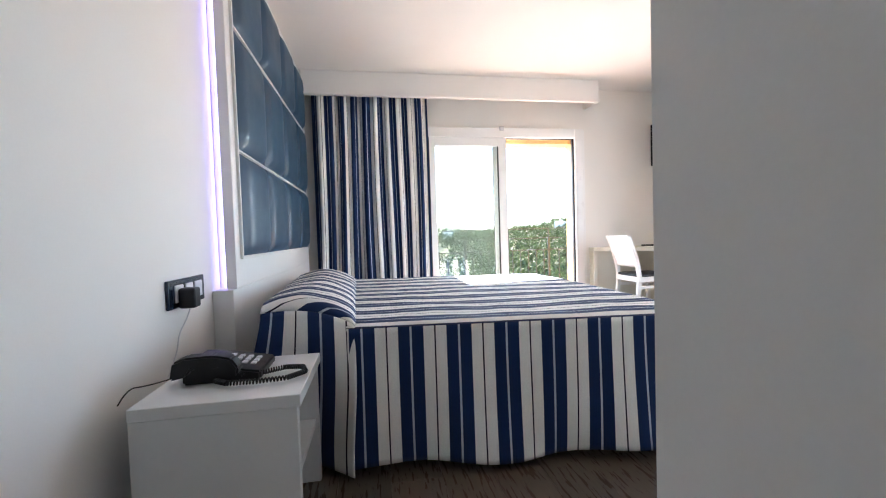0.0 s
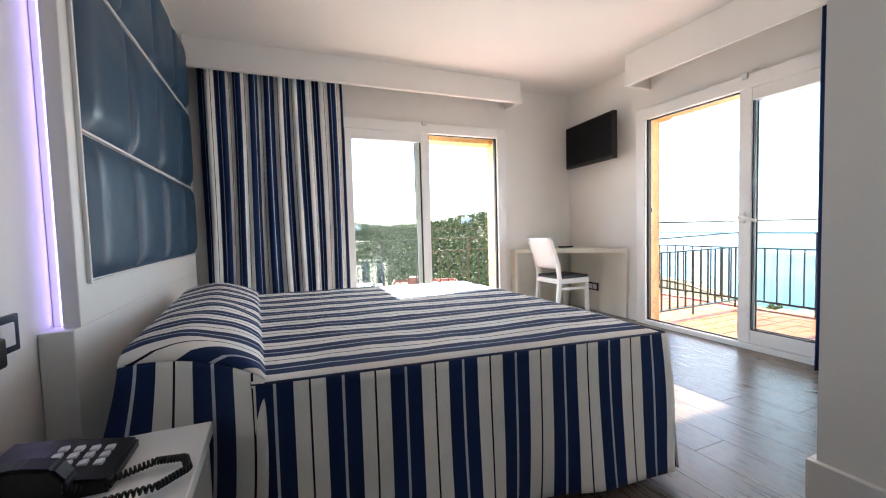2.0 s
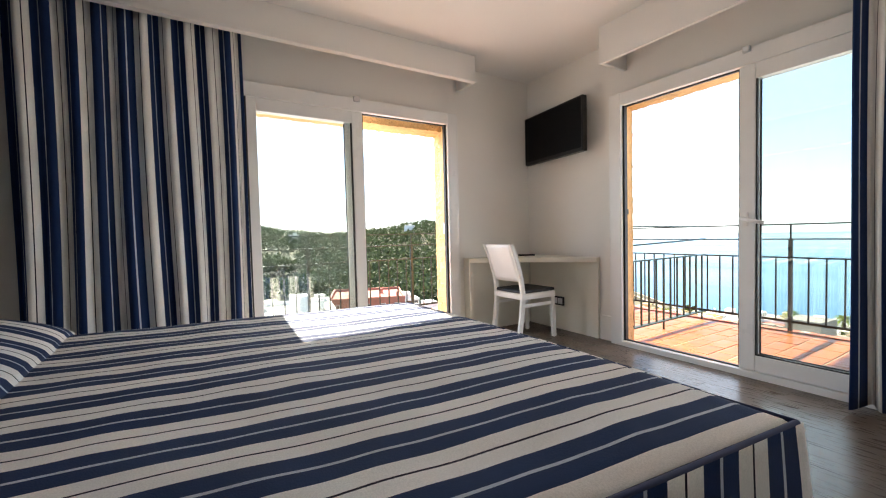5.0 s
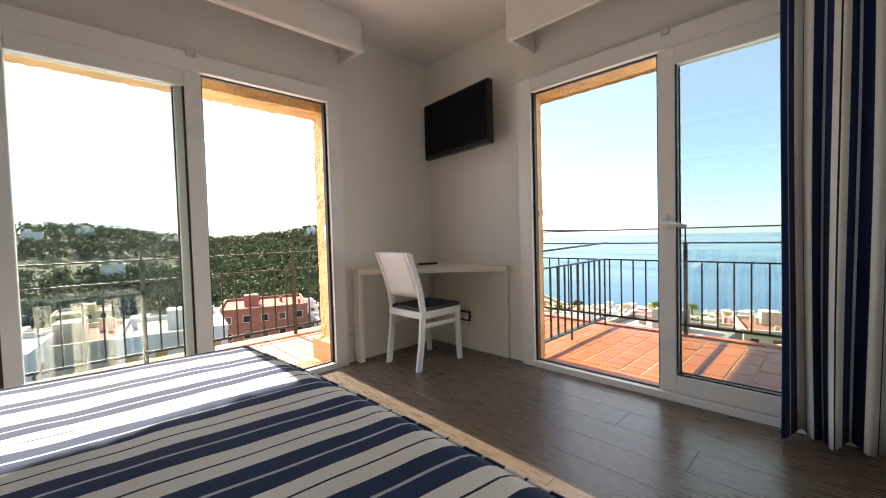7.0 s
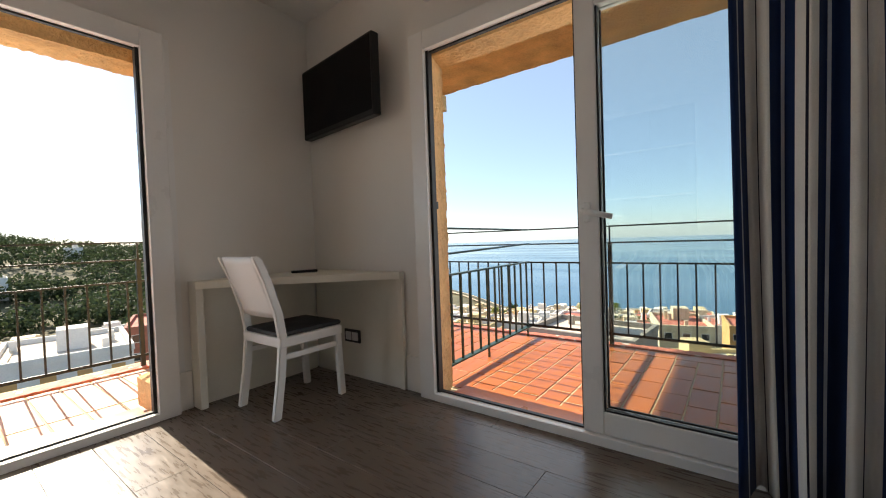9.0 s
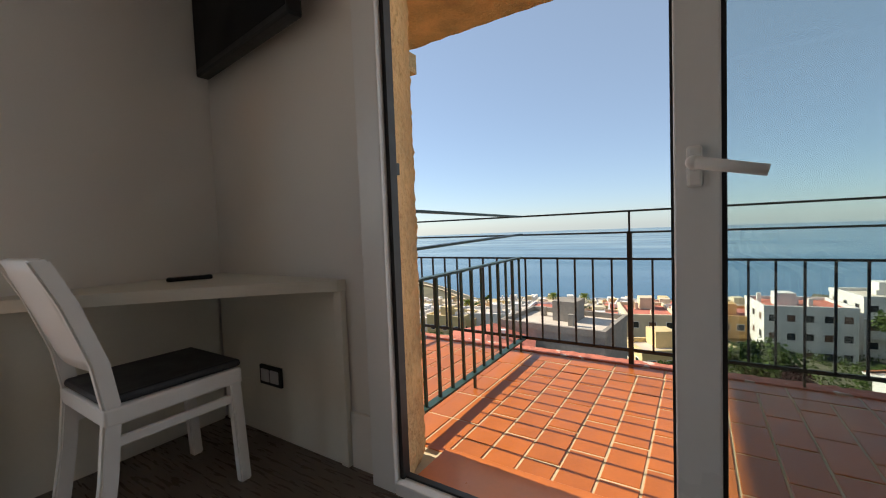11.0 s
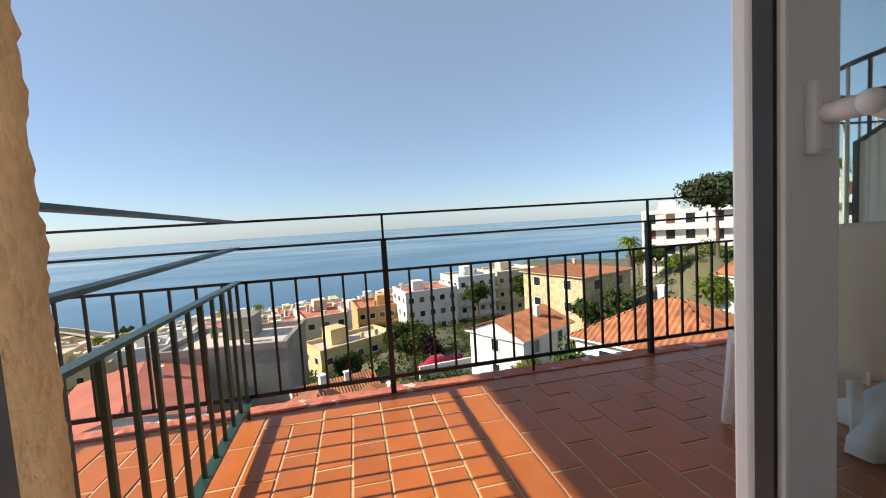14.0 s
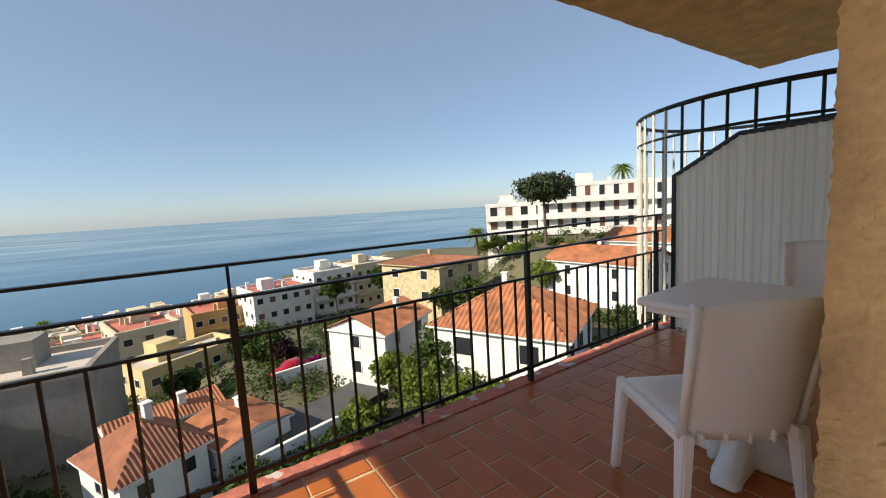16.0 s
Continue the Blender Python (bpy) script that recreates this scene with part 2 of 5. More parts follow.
def rough_box(bm, x0, x1, y0, y1, z0, z1, cell, amount, keep=None):
    """A stuccoed block: its faces are cut into cells and roughened outwards."""
    start = len(bm.verts)
    nx, ny, nz = (max(1, int(abs(b - a) / cell)) for a, b in ((x0, x1), (y0, y1), (z0, z1)))
    def face(f, na, nb):
        rows = [[bm.verts.new(f(i / na, j / nb)) for i in range(na + 1)] for j in range(nb + 1)]
        for j in range(nb):
            for i in range(na):
                bm.faces.new((rows[j][i], rows[j][i + 1], rows[j + 1][i + 1], rows[j + 1][i]))
    X, Y, Z = (lambda a: x0 + (x1 - x0) * a), (lambda a: y0 + (y1 - y0) * a), (lambda a: z0 + (z1 - z0) * a)
    face(lambda a, b: (x0, Y(1 - a), Z(b)), ny, nz)
    face(lambda a, b: (x1, Y(a), Z(b)), ny, nz)
    face(lambda a, b: (X(a), y0, Z(b)), nx, nz)
    face(lambda a, b: (X(1 - a), y1, Z(b)), nx, nz)
    face(lambda a, b: (X(1 - a), Y(b), z0), nx, ny)
    face(lambda a, b: (X(a), Y(b), z1), nx, ny)
    bm.verts.ensure_lookup_table()
    mine = bm.verts[start:]
    bmesh.ops.remove_doubles(bm, verts=mine, dist=1e-5)
    bm.verts.ensure_lookup_table()
    c = Vector(((x0 + x1) / 2, (y0 + y1) / 2, (z0 + z1) / 2))
    for v in bm.verts[start:]:
        p = v.co
        d = Vector(((p.x <= x0 + 1e-4) * -1 + (p.x >= x1 - 1e-4), (p.y <= y0 + 1e-4) * -1 + (p.y >= y1 - 1e-4), (p.z <= z0 + 1e-4) * -1 + (p.z >= z1 - 1e-4)))
        v.co = p + d * amount * (noise.noise(p * 28) * 0.6 + noise.noise(p * 70) * 0.6)


# ---- large structure ----
WX, NY, EX, H = 1.17, 6.32, 5.13, 2.53     # inner faces of west, north and east walls, and the ceiling
N0, N1, E0, E1, TOP = 2.38, 4.21, 3.40, 5.31, 2.078   # openings of the north and the east sliding doors
FZ = 0.06                                          # the room's floor lies a step over the terrace
SOUTH, CX, CY = -1.2, 2.177, 2.53                  # entry corridor's end; the corner of the bathroom wall


def wall(name, dims, material=PLASTER, label="smooth white painted room wall"):
    bm = bmesh.new()
    for d in dims:
        box(bm, *d)
    return thing(name, bm, material, label, "wall", kind="structure")


wall("wall_west", [(WX - 0.2, WX, SOUTH - 0.2, NY + 0.14, 0, H)])
wall("wall_north", [(WX, N0, NY, NY + 0.14, 0, H), (N1 + 0.042, EX + 0.11, NY, NY + 0.14, 0, H), (N0, N1 + 0.042, NY, NY + 0.14, TOP, H)])
wall("wall_east", [(EX, EX + 0.11, E1 + 0.04, NY, 0, H), (EX, EX + 0.11, SOUTH, E0, 0, H), (EX, EX + 0.11, E0, E1 + 0.04, TOP, H)])
wall("wall_south", [(WX, EX + 0.11, SOUTH - 0.2, SOUTH, 0, H)])
wall("wall_bathroom", [(CX, CX + 0.10, SOUTH, CY, 0, H), (CX + 0.10, EX, CY - 0.10, CY, 0, H)])
wall("wall_closet", [(3.37, EX, CY, 3.16, 0, H)])
bm = bmesh.new()
box(bm, WX - 0.2, EX + 0.11, SOUTH - 0.2, NY + 0.14, H, H + 0.25)
thing("ceiling", bm, CEILING, "plain white painted ceiling", "ceiling", kind="structure")

for k, d in enumerate([(3.35, 3.37, CY, 3.18, 0, 0.28), (3.37, EX - 0.2, 3.16, 3.18, 0, 0.28), (EX - 0.016, EX, E1, 5.452, 0, 0.27), (N1, 4.287, NY - 0.016, NY, 0, 0.27), (EX - 0.02, EX, 3.18, E0, 0, 0.28)]):
    bm = bmesh.new()
    box(bm, *d, bevel=0.004)
    thing("baseboard", bm, PLASTER, "tall white painted skirting board", "baseboard", kind="structure")

def reveal(bm, axis, d0, d1, a0, a1, splay):
    """A door jamb in rough stucco that splays outwards."""
    start = len(bm.verts)
    if axis == "y":
        rough_box(bm, d0, d1, a0, a1, 0, TOP - 0.004, 0.016, 0.011)
    else:
        rough_box(bm, a0, a1, d0, d1, 0, TOP - 0.004, 0.016, 0.011)
    bm.verts.ensure_lookup_table()
    for v in bm.verts[start:]:
        d, a = (v.co.x, v.co.y) if axis == "y" else (v.co.y, v.co.x)
        a += splay * (d - d0) / (d1 - d0) * (1 - min(1, max(0, (a - a0) / (a1 - a0))))
        if axis == "y":
            v.co.y = a
        else:
            v.co.x = a


# outer skin in ochre stucco with rough reveals
bm = bmesh.new()
rough_box(bm, EX + 0.112, 5.418, 5.352, 5.60, 0, 2.62, 0.05, 0.008)
reveal(bm, "y", EX + 0.006, 5.42, 5.238, 5.350, 0.100)
rough_box(bm, EX + 0.112, 5.42, 3.20, E0 + 0.06, 0, 2.62, 0.016, 0.011)
rough_box(bm, EX + 0.112, 5.42, E0 + 0.06, E1 + 0.022, TOP - 0.06, 2.62, 0.03, 0.008)
rough_box(bm, EX + 0.112, 5.42, 5.60, 6.68, 0, 2.62, 0.06, 0.008)
rough_box(bm, EX + 0.112, 5.42, 1.25, 3.20, 0, 2.62, 0.08, 0.008)
thing("facade_east", bm, STUCCO, "rough ochre stucco outer wall with deep reveals", "facade", kind="structure")
bm = bmesh.new()
rough_box(bm, N1 + 0.042, EX + 0.11, NY + 0.142, 6.678, 0, 2.6, 0.05, 0.008)
reveal(bm, "x", NY + 0.008, 6.68, 4.135, 4.25, 0.075)
rough_box(bm, 0.2, N0 + 0.05, NY + 0.142, 6.68, 0, 2.6, 0.05, 0.011)
rough_box(bm, N0 + 0.05, N1 + 0.042, NY + 0.142, 6.68, TOP - 0.12, 2.6, 0.02, 0.011)
thing("facade_north", bm, STUCCO, "rough ochre stucco wall round the balcony door", "facade", kind="structure")
bm = bmesh.new()
rough_box(bm, 5.42, 7.15, -1.2, 6.9, 2.62, 2.82, 0.09, 0.008)
# wider north end, never in view, added to cast the terrace shade
rough_box(bm, 5.42, 7.65, 6.9, 8.22, 2.62, 2.82, 0.15, 0.008)
thing("balcony_soffit", bm, STUCCO, "ochre stucco balcony underside with an added shading end", "soffit", kind="structure")

# floor bed, terrace slab
bm = bmesh.new()
box(bm, WX, EX + 0.004, SOUTH, NY + 0.004, -0.2, FZ - 0.012)
floor = thing("floor", bm, mat("dark floor joint", (0.03, 0.022, 0.018), 0.6), "dark brown oak laminate plank floor", "floor", kind="structure")
bm = bmesh.new()
box(bm, EX + 0.004, 7.03, -3.0, 8.0, -0.3, -0.0175)
box(bm, 0.2, EX + 0.004, NY + 0.004, 8.0, -0.3, -0.0175)
terrace = thing("terrace_floor", bm, GROUT, "terracotta terrace tiles with pale joints", "terrace", kind="structure")
bm = bmesh.new()
RX = 6.952
rough_box(bm, RX - 0.022, RX + 0.085, -3.0, 7.84, -0.30, -0.006, 0.03, 0.007)
rough_box(bm, 0.2, RX - 0.022, 7.73, 7.90, -0.30, 0.0, 0.03, 0.008)
thing("terrace_edge", bm, KERB, "worn red painted edge of the terrace slab", "kerb", kind="structure")

# tiled thresholds outside the two sliding doors
for d in ((EX + 0.006, 5.44, E0 + 0.06, E1 - 0.07, -0.0175, 0.03), (N0 + 0.05, N1 - 0.075, NY + 0.006, 6.69, -0.0175, 0.03)):
    bm = bmesh.new()
    box(bm, *d, bevel=0.004)
    thing("threshold", bm, TERRA, "terracotta threshold outside the sliding door", "threshold", kind="structure")

# pelmets that hide the curtain tracks
bm = bmesh.new()
box(bm, 1.28, 4.28, 6.05, 6.08, 2.30, H, 0.004)
box(bm, 4.25, 4.28, 6.08, NY, 2.30, H, 0.004)
box(bm, 1.28, 4.28, 6.03, 6.05, 2.30, 2.325, 0.003)
thing("pelmet", bm, CEILING, "white plaster pelmet over the balcony door", "pelmet", kind="structure")
bm = bmesh.new()
box(bm, 4.83, 4.86, 3.16, 5.22, 2.255, H, 0.004)
box(bm, 4.86, EX, 5.19, 5.22, 2.255, H, 0.004)
thing("pelmet", bm, CEILING, "white plaster pelmet over the terrace door", "pelmet", kind="structure")


# ---- sliding doors ----
def sliding(parent, along, lo, hi, split, face, out, stile_at, bottom=0.10, lag=0.004):
    """Frame, fixed and pushed-back leaf of a sliding door. along: 'x' or 'y'; face: room side; out: direction outwards."""
    def B(a0, a1, d0, d1, z0, z1):
        d0, d1 = sorted((face + out * d0, face + out * d1))
        a0, a1 = sorted((a0, a1))
        return (a0, a1, d0, d1, z0, z1) if along == "x" else (d0, d1, a0, a1, z0, z1)
    fr = boxes("door_frame", [B(lo, lo + 0.10, -0.060, 0.004, FZ, TOP), B(hi - 0.10, hi, -0.060, 0.004, FZ, TOP), B(lo + 0.10, hi - 0.10, -0.060, 0.004, FZ - 0.02, bottom), B(lo + 0.10, hi - 0.10, -0.060, 0.004, TOP - 0.10, TOP)], PVC, parent, 0.004)
    boxes("casing", [B(hi, hi + 0.046, -0.003, 0.004, 0, TOP)], PVC, fr)
    lip = [B(lo + 0.10, lo + 0.112, -0.045, 0.002, bottom, TOP - 0.1), B(hi - 0.116, hi - 0.10, -0.032, 0.002, bottom, TOP - 0.1), B(lo + 0.112, hi - 0.112, -0.020, 0.002, bottom, bottom + 0.008), B(lo + 0.112, hi - 0.112, -0.020, 0.002, TOP - 0.108, TOP - 0.1)]
    boxes("gasket", lip, GASKET, fr, 0, "black rubber track gasket")
    for k, (d0, d1, end) in enumerate(((-0.042, -0.002, split), (0.005, 0.030, split - lag * (1 if split > stile_at else -1)))):
        s = 1 if split > stile_at else -1
        base = (lo + 0.105) if s > 0 else (hi - 0.105)
        leaf = boxes("door_leaf", [B(end - s * 0.085, end, d0, d1, bottom + 0.004, TOP - 0.095), B(base, base + s * 0.07, d0, d1, bottom + 0.004, TOP - 0.095), B(base + s * 0.07, end - s * 0.085, d0, d1, bottom + 0.004, bottom + 0.10), B(base + s * 0.07, end - s * 0.085, d0, d1, TOP - 0.19, TOP - 0.095)], PVC, parent, 0.005)
        mid = (d0 + d1) / 2
        g = boxes("pane", [B(base + s * 0.07, end - s * 0.085, mid - 0.003, mid + 0.003, bottom + 0.10, TOP - 0.19)], GLASS, leaf)
        g.visible_shadow = False
        boxes("gasket", [B(end - s * 0.093, end - s * 0.085, d0 + 0.009, d1 - 0.009, bottom + 0.10, TOP - 0.19), B(base + s * 0.07, end - s * 0.093, d0 + 0.009, d1 - 0.009, bottom + 0.10, bottom + 0.108)], GASKET, leaf, 0, "black rubber glazing seal")
        if k == 0:
            boxes("brush_seal", [B(end, end + s * 0.006, mid - 0.010, mid + 0.014, bottom + 0.02, TOP - 0.11)], GASKET, leaf)
    return B


DOOR_N = holder("window_1", (3.24, NY, 0), "white pvc sliding balcony door, half open", "sliding door", kind="structure")
sliding(DOOR_N, "x", N0, N1, 3.325, NY, 1, 2.4, lag=0.045)
DOOR_E = holder("door_1", (EX, 4.4, 0), "white pvc sliding terrace door, half open", "sliding door", kind="structure")
sliding(DOOR_E, "y", E0, E1, 4.402, EX, 1, 4.2)


# ---- bed ----
BX0, BX1, BY0, BY1, BZ = 1.33, 3.18, 3.62, 5.29, 0.632
bed = holder("bed", ((BX0 + BX1) / 2, (BY0 + BY1) / 2, 0), "double bed under a navy and white striped bedspread", "bed")
boxes("base", [(1.60, BX1 - 0.20, BY0 + 0.22, BY1 - 0.08, FZ, 0.34)], LACQUER, bed, 0.02)
boxes("mattress", [(1.58, BX1 - 0.15, BY0 + 0.20, BY1 - 0.03, 0.34, 0.60)], LACQUER, bed, 0.05)


def cloth(name, me, parent, label="", thick=0.006):
    ob = new(name, me)
    ob.parent = parent
    ob.data.transform(Matrix.Translation(-parent.location))
    m = ob.modifiers.new("thickness", "SOLIDIFY")
    m.thickness, m.offset = thick, -1
    return tagged(ob, label)


def crease(x, y):
    p = Vector((x * 3.1, y * 3.1, 0.4))
    return 0.007 * noise.noise(p) + 0.003 * noise.noise(p * 3.3)


PX, PW = 1.50, 0.40     # where the pillows start and how deep they lie


def near_end(t):
    return 3.80 - 0.165 * t ** 1.4


def foot(y):
    """The foot edge, where the spread hangs a little askew."""
    return BX1 + 0.075 - 0.02 * (y - BY0) - 0.05 * (y - BY0) ** 2


def bed_top(u, v):
    y = BY0 + (BY1 - BY0) * v
    x = 1.52 + (foot(y) - 1.52) * u
    if x < 1.86:
        y = max(y, near_end(max(0, (x - PX) / PW)) + 0.012)
    edge = min(1, min(foot(y) - x, y - BY0, BY1 - y) / 0.05)
    return (x, y, BZ - 0.014 * (1 - edge) ** 2 + crease(x, y) * edge)


cloth("bedspread_top", grid_mesh("bedspread_top", 90, 90, bed_top, FABRIC, lambda u, v: 1.8 + (BY0 - 4.175 + (BY1 - BY0) * v) * 1.06), bed, "striped cotton bedspread")


def skirt(along, fixed, a, b, outward, name, phase=0.0):
    def fn(u, v):
        s = a + (b - a) * u
        drop = (BZ - 0.012) * (1 - v) + 0.105 * v
        sway = v ** 1.3 * (0.018 + 0.022 * math.sin(s * 11 + phase) * v + 0.014 * noise.noise(Vector((s * 5, v * 1.2, phase))))
        # the cloth bells out round the foot corner
        end = (max(0, u - 0.8) / 0.2) if along == "x" else (max(0, 0.12 - u) / 0.12)
        bell = 0.022 * math.sin(min(1, v * 1.25) * 1.9) * end ** 2
        o = (foot(s) if along == "y" else fixed) + outward * (sway + (0.012 * math.sin(min(1, v * 1.2) * 1.9) if along == "y" else bell * 0.6))
        s += bell if along == "x" else -bell * 0.5
        z = drop + 0.008 * math.sin(s * 7 + phase) * v
        return (s, o, z) if along == "x" else (o, s, z)
    n = 120
    return cloth("skirt", grid_mesh("skirt", n, 22, fn, FABRIC, lambda u, v: (a + (b - a) * u) + phase), bed, "box-pleated striped skirt")


skirt("x", BY0, 1.875, foot(BY0) + 0.01, -1, "skirt", 0.099)
skirt("x", BY1, BX0, foot(BY1) + 0.01, 1, "skirt", 0.5)
skirt("y", BX1, BY0 - 0.005, BY1, 1, "skirt", -0.02)
bm = bmesh.new()
for a, b in (((1.905, BY0, BZ - 0.012), (foot(BY0), BY0, BZ - 0.012)), ((foot(BY0), BY0, BZ - 0.012), (foot(BY1), BY1, BZ - 0.012)), ((BX0, BY1, BZ - 0.012), (foot(BY1), BY1, BZ - 0.012))):
    rod(bm, a, b, 0.006)
part("piping", bm, PIPING, bed, "navy piped seam", True)


def pillow_rise(t):
    return math.sin(math.pi * min(1, max(0, 0.16 + t * 0.84))) ** 0.6


def bolster(u, v):
    """The spread where it runs over the pillows."""
    y = near_end(v) + (BY1 + 0.02 - near_end(v)) * u
    end = min(1, min(u, 1 - u) / 0.07)
    end = math.sqrt(max(0, 1 - (1 - end) ** 2))
    z = BZ - 0.006 + 0.092 * pillow_rise(v) * (0.5 + 0.5 * end) + 0.010 * noise.noise(Vector((y * 4, v * 3, 2))) * end
    return (PX + PW * v - 0.25 * u, y, z)


cloth("pillow_cover", grid_mesh("pillow_cover", 90, 30, bolster, FABRIC, lambda u, v: 1.8 + (near_end(v) - 4.175 + (BY1 + 0.02 - near_end(v)) * u) * 1.06), bed, "striped cover over the pillows")


def drape(u, v):
    """The end of the pillow cover, which hangs to the floor."""
    top = BZ - 0.006 + 0.092 * pillow_rise(u) * 0.5
    y = near_end(u) - 0.018 * math.sin(min(1, v * 3) * 1.57) + 0.014 * math.sin(u * 11 + v * 2) * v * (1 - u) - 0.045 * v ** 0.6 * u ** 2
    flare = 0.20 * v ** 1.5 * (1 - u) ** 3
    return (PX + PW * u - flare + 0.008 * math.sin(v * 5) * u, y, top * (1 - v) + 0.09 * v)


cloth("pillow_drape", grid_mesh("pillow_drape", 50, 30, drape, FABRIC, lambda u, v: 0.18 + 0.335 * (u + 0.02)), bed, "striped cover hanging to the floor")
bed.rotation_euler = (0, 0, radians(-6.0))

# ---- headboard ----
HY0, HY1 = 4.155, 6.215
hb = holder("headboard", (1.22, 5.0, 0), "tall white headboard with blue padded leather panels", "headboard")
boxes("backing", [(WX + 0.002, 1.215, HY0 + 0.05, HY1 - 0.02, 0.0, H - 0.004)], LACQUER, hb, 0.003)
boxes("front_board", [(1.215, 1.262, HY0, HY1, 0.735, H - 0.004)], LACQUER, hb, 0.004)
boxes("plinth", [(WX + 0.002, 1.262, HY0 - 0.05, HY1, 0.0, 0.735)], LACQUER, hb, 0.004)
PY = [4.245, 4.725, 5.21, 5.70, 6.165]
for z0, z1 in ((0.885, 1.385), (1.405, 1.975), (1.995, 2.46)):
    for a, b in zip(PY, PY[1:]):
        def pad(u, v, a=a, b=b, z0=z0, z1=z1):
            e = (1 - abs(2 * u - 1) ** 5) * (1 - abs(2 * v - 1) ** 6)
            return (1.264 + 0.040 * e ** 0.5, a + 0.004 + (b - a - 0.008) * u, z0 + (z1 - z0) * v)
        ob = new("panel", grid_mesh("panel", 15, 15, pad, LEATHER))
        ob.parent = hb
        ob.data.transform(Matrix.Translation(-hb.location))
    boxes("seam", [(1.262, 1.2655, PY[0], PY[-1], z0, z1)], PIPING, hb)
    boxes("trim", [(1.262, 1.276, PY[0] - 0.02, PY[-1] + 0.02, z0 - 0.016, z0 - 0.006)], LACQUER, hb, 0.002)
for y in (PY[0] - 0.024, PY[-1] + 0.012):
    boxes("trim", [(1.262, 1.276, y, y + 0.012, 0.87, 2.48)], LACQUER, hb, 0.002)
boxes("led_strip", [(1.200, 1.212, HY0 + 0.030, HY0 + 0.048, 0.74, H - 0.01)], glow("white violet led", (0.46, 0.38, 1.0), 0.6), hb, 0, "glowing cool white led strip")


# ---- curtains ----
def curtain(name, a, b, depth, along, z0, z1, folds, phase, label):
    def f(u):
        s = u * folds * 2 * math.pi + phase
        return math.sin(s) * 0.6 + 0.4 * math.sin(s * 0.47 + 1.3 + phase)
    n = 260
    ln = [0.0]
    pts = [(a + (b - a) * i / (n - 1), 0.065 * f(i / (n - 1))) for i in range(n)]
    for p, q in zip(pts, pts[1:]):
        ln.append(ln[-1] + math.hypot(q[0] - p[0], q[1] - p[1]))
    def fn(u, v):
        i = round(u * (n - 1))
        s, o = pts[i]
        w = 0.55 + 0.45 * v + 0.10 * math.sin(u * 40 + 3 * v)
        s = s + 0.02 * math.sin(v * 2.5 + u * 9) * v + (b - a) * 0.02 * v * (2 * u - 1)
        o = depth + o * w
        z = z1 + (z0 + 0.012 * math.sin(u * 23) - z1) * v
        return (s, o, z) if along == "x" else (o, s, z)
    me = grid_mesh(name, n, 16, fn, FABRIC, lambda u, v: ln[round(u * (n - 1))] * 0.78)
    ob = tagged(new(name, me), label, "curtain", "window curtains")
    m = ob.modifiers.new("thickness", "SOLIDIFY")
    m.thickness = 0.004
    return ob


curtain("curtain", 1.345, 2.47, 6.19, "x", 0.085, 2.44, 10.5, 0.4, "floor-length navy and white striped curtain, drawn aside")
curtain("curtain", 3.26, 3.87, 5.00, "y", 0.075, 2.44, 6.5, 2.0, "floor-length striped curtain beside the terrace door")

# ---- corner desk ----
desk = holder("desk", (4.9, 6.1, 0), "cream lacquered corner desk fixed to the walls", "desk")
bm = bmesh.new()
CXD, CYD = EX - 0.004, NY - 0.004
front = [(4.29, CYD), (4.29, 6.22)] + [(4.29 + 0.81 * t, 6.22 - 0.765 * (t ** 1.7) - 0.10 * math.sin(math.pi * t)) for t in (0.1, 0.2, 0.3, 0.4, 0.5, 0.6, 0.7, 0.8, 0.9)] + [(5.085, 5.455), (CXD, 5.455)]
ring = front + [(CXD, CYD)]
lo = [bm.verts.new((x, y, 0.725)) for x, y in ring]
hi = [bm.verts.new((x, y, 0.765)) for x, y in ring]
bm.faces.new(hi[::-1])
bm.faces.new(lo)
for i in range(len(ring)):
    bm.faces.new((lo[i], lo[i - 1], hi[i - 1], hi[i]))
bmesh.ops.recalc_face_normals(bm, faces=bm.faces)
part("top", bm, CREAM, desk)
boxes("side_panel", [(4.29, 4.33, 6.22, CYD, FZ, 0.725)], CREAM, desk, 0.004)
boxes("side_panel", [(CXD - 0.028, CXD, 5.455, 5.495, FZ, 0.725)], CREAM, desk, 0.004)
boxes("back_panel", [(4.33, CXD - 0.03, CYD - 0.02, CYD, FZ, 0.725)], CREAM, desk, 0.002)
boxes("back_panel", [(CXD - 0.02, CXD, 5.495, CYD - 0.02, FZ, 0.725)], CREAM, desk, 0.002)

# ---- desk chair ----
chair = holder("chair", (4.63, 5.96, 0), "white wooden chair with black seat pad, pulled to the desk", "chair")
def leg(pts, w, t, name="leg"):
    bm = bmesh.new()
    prev = None
    for (x, y, z) in pts:
        row = [bm.verts.new((x + sx * t / 2, y + sy * w / 2, z)) for sx, sy in ((-1, -1), (1, -1), (1, 1), (-1, 1))]
        if prev:
            for i in range(4):
                bm.faces.new((prev[i], prev[(i + 1) % 4], row[(i + 1) % 4], row[i]))
        else:
            bm.faces.new(row[::-1])
        prev = row
    bm.faces.new(prev)
    bmesh.ops.recalc_face_normals(bm, faces=bm.faces)
    bmesh.ops.bevel(bm, geom=bm.edges[:], offset=0.005, segments=2, affect="EDGES")
    return part(name, bm, LACQUER, chair)


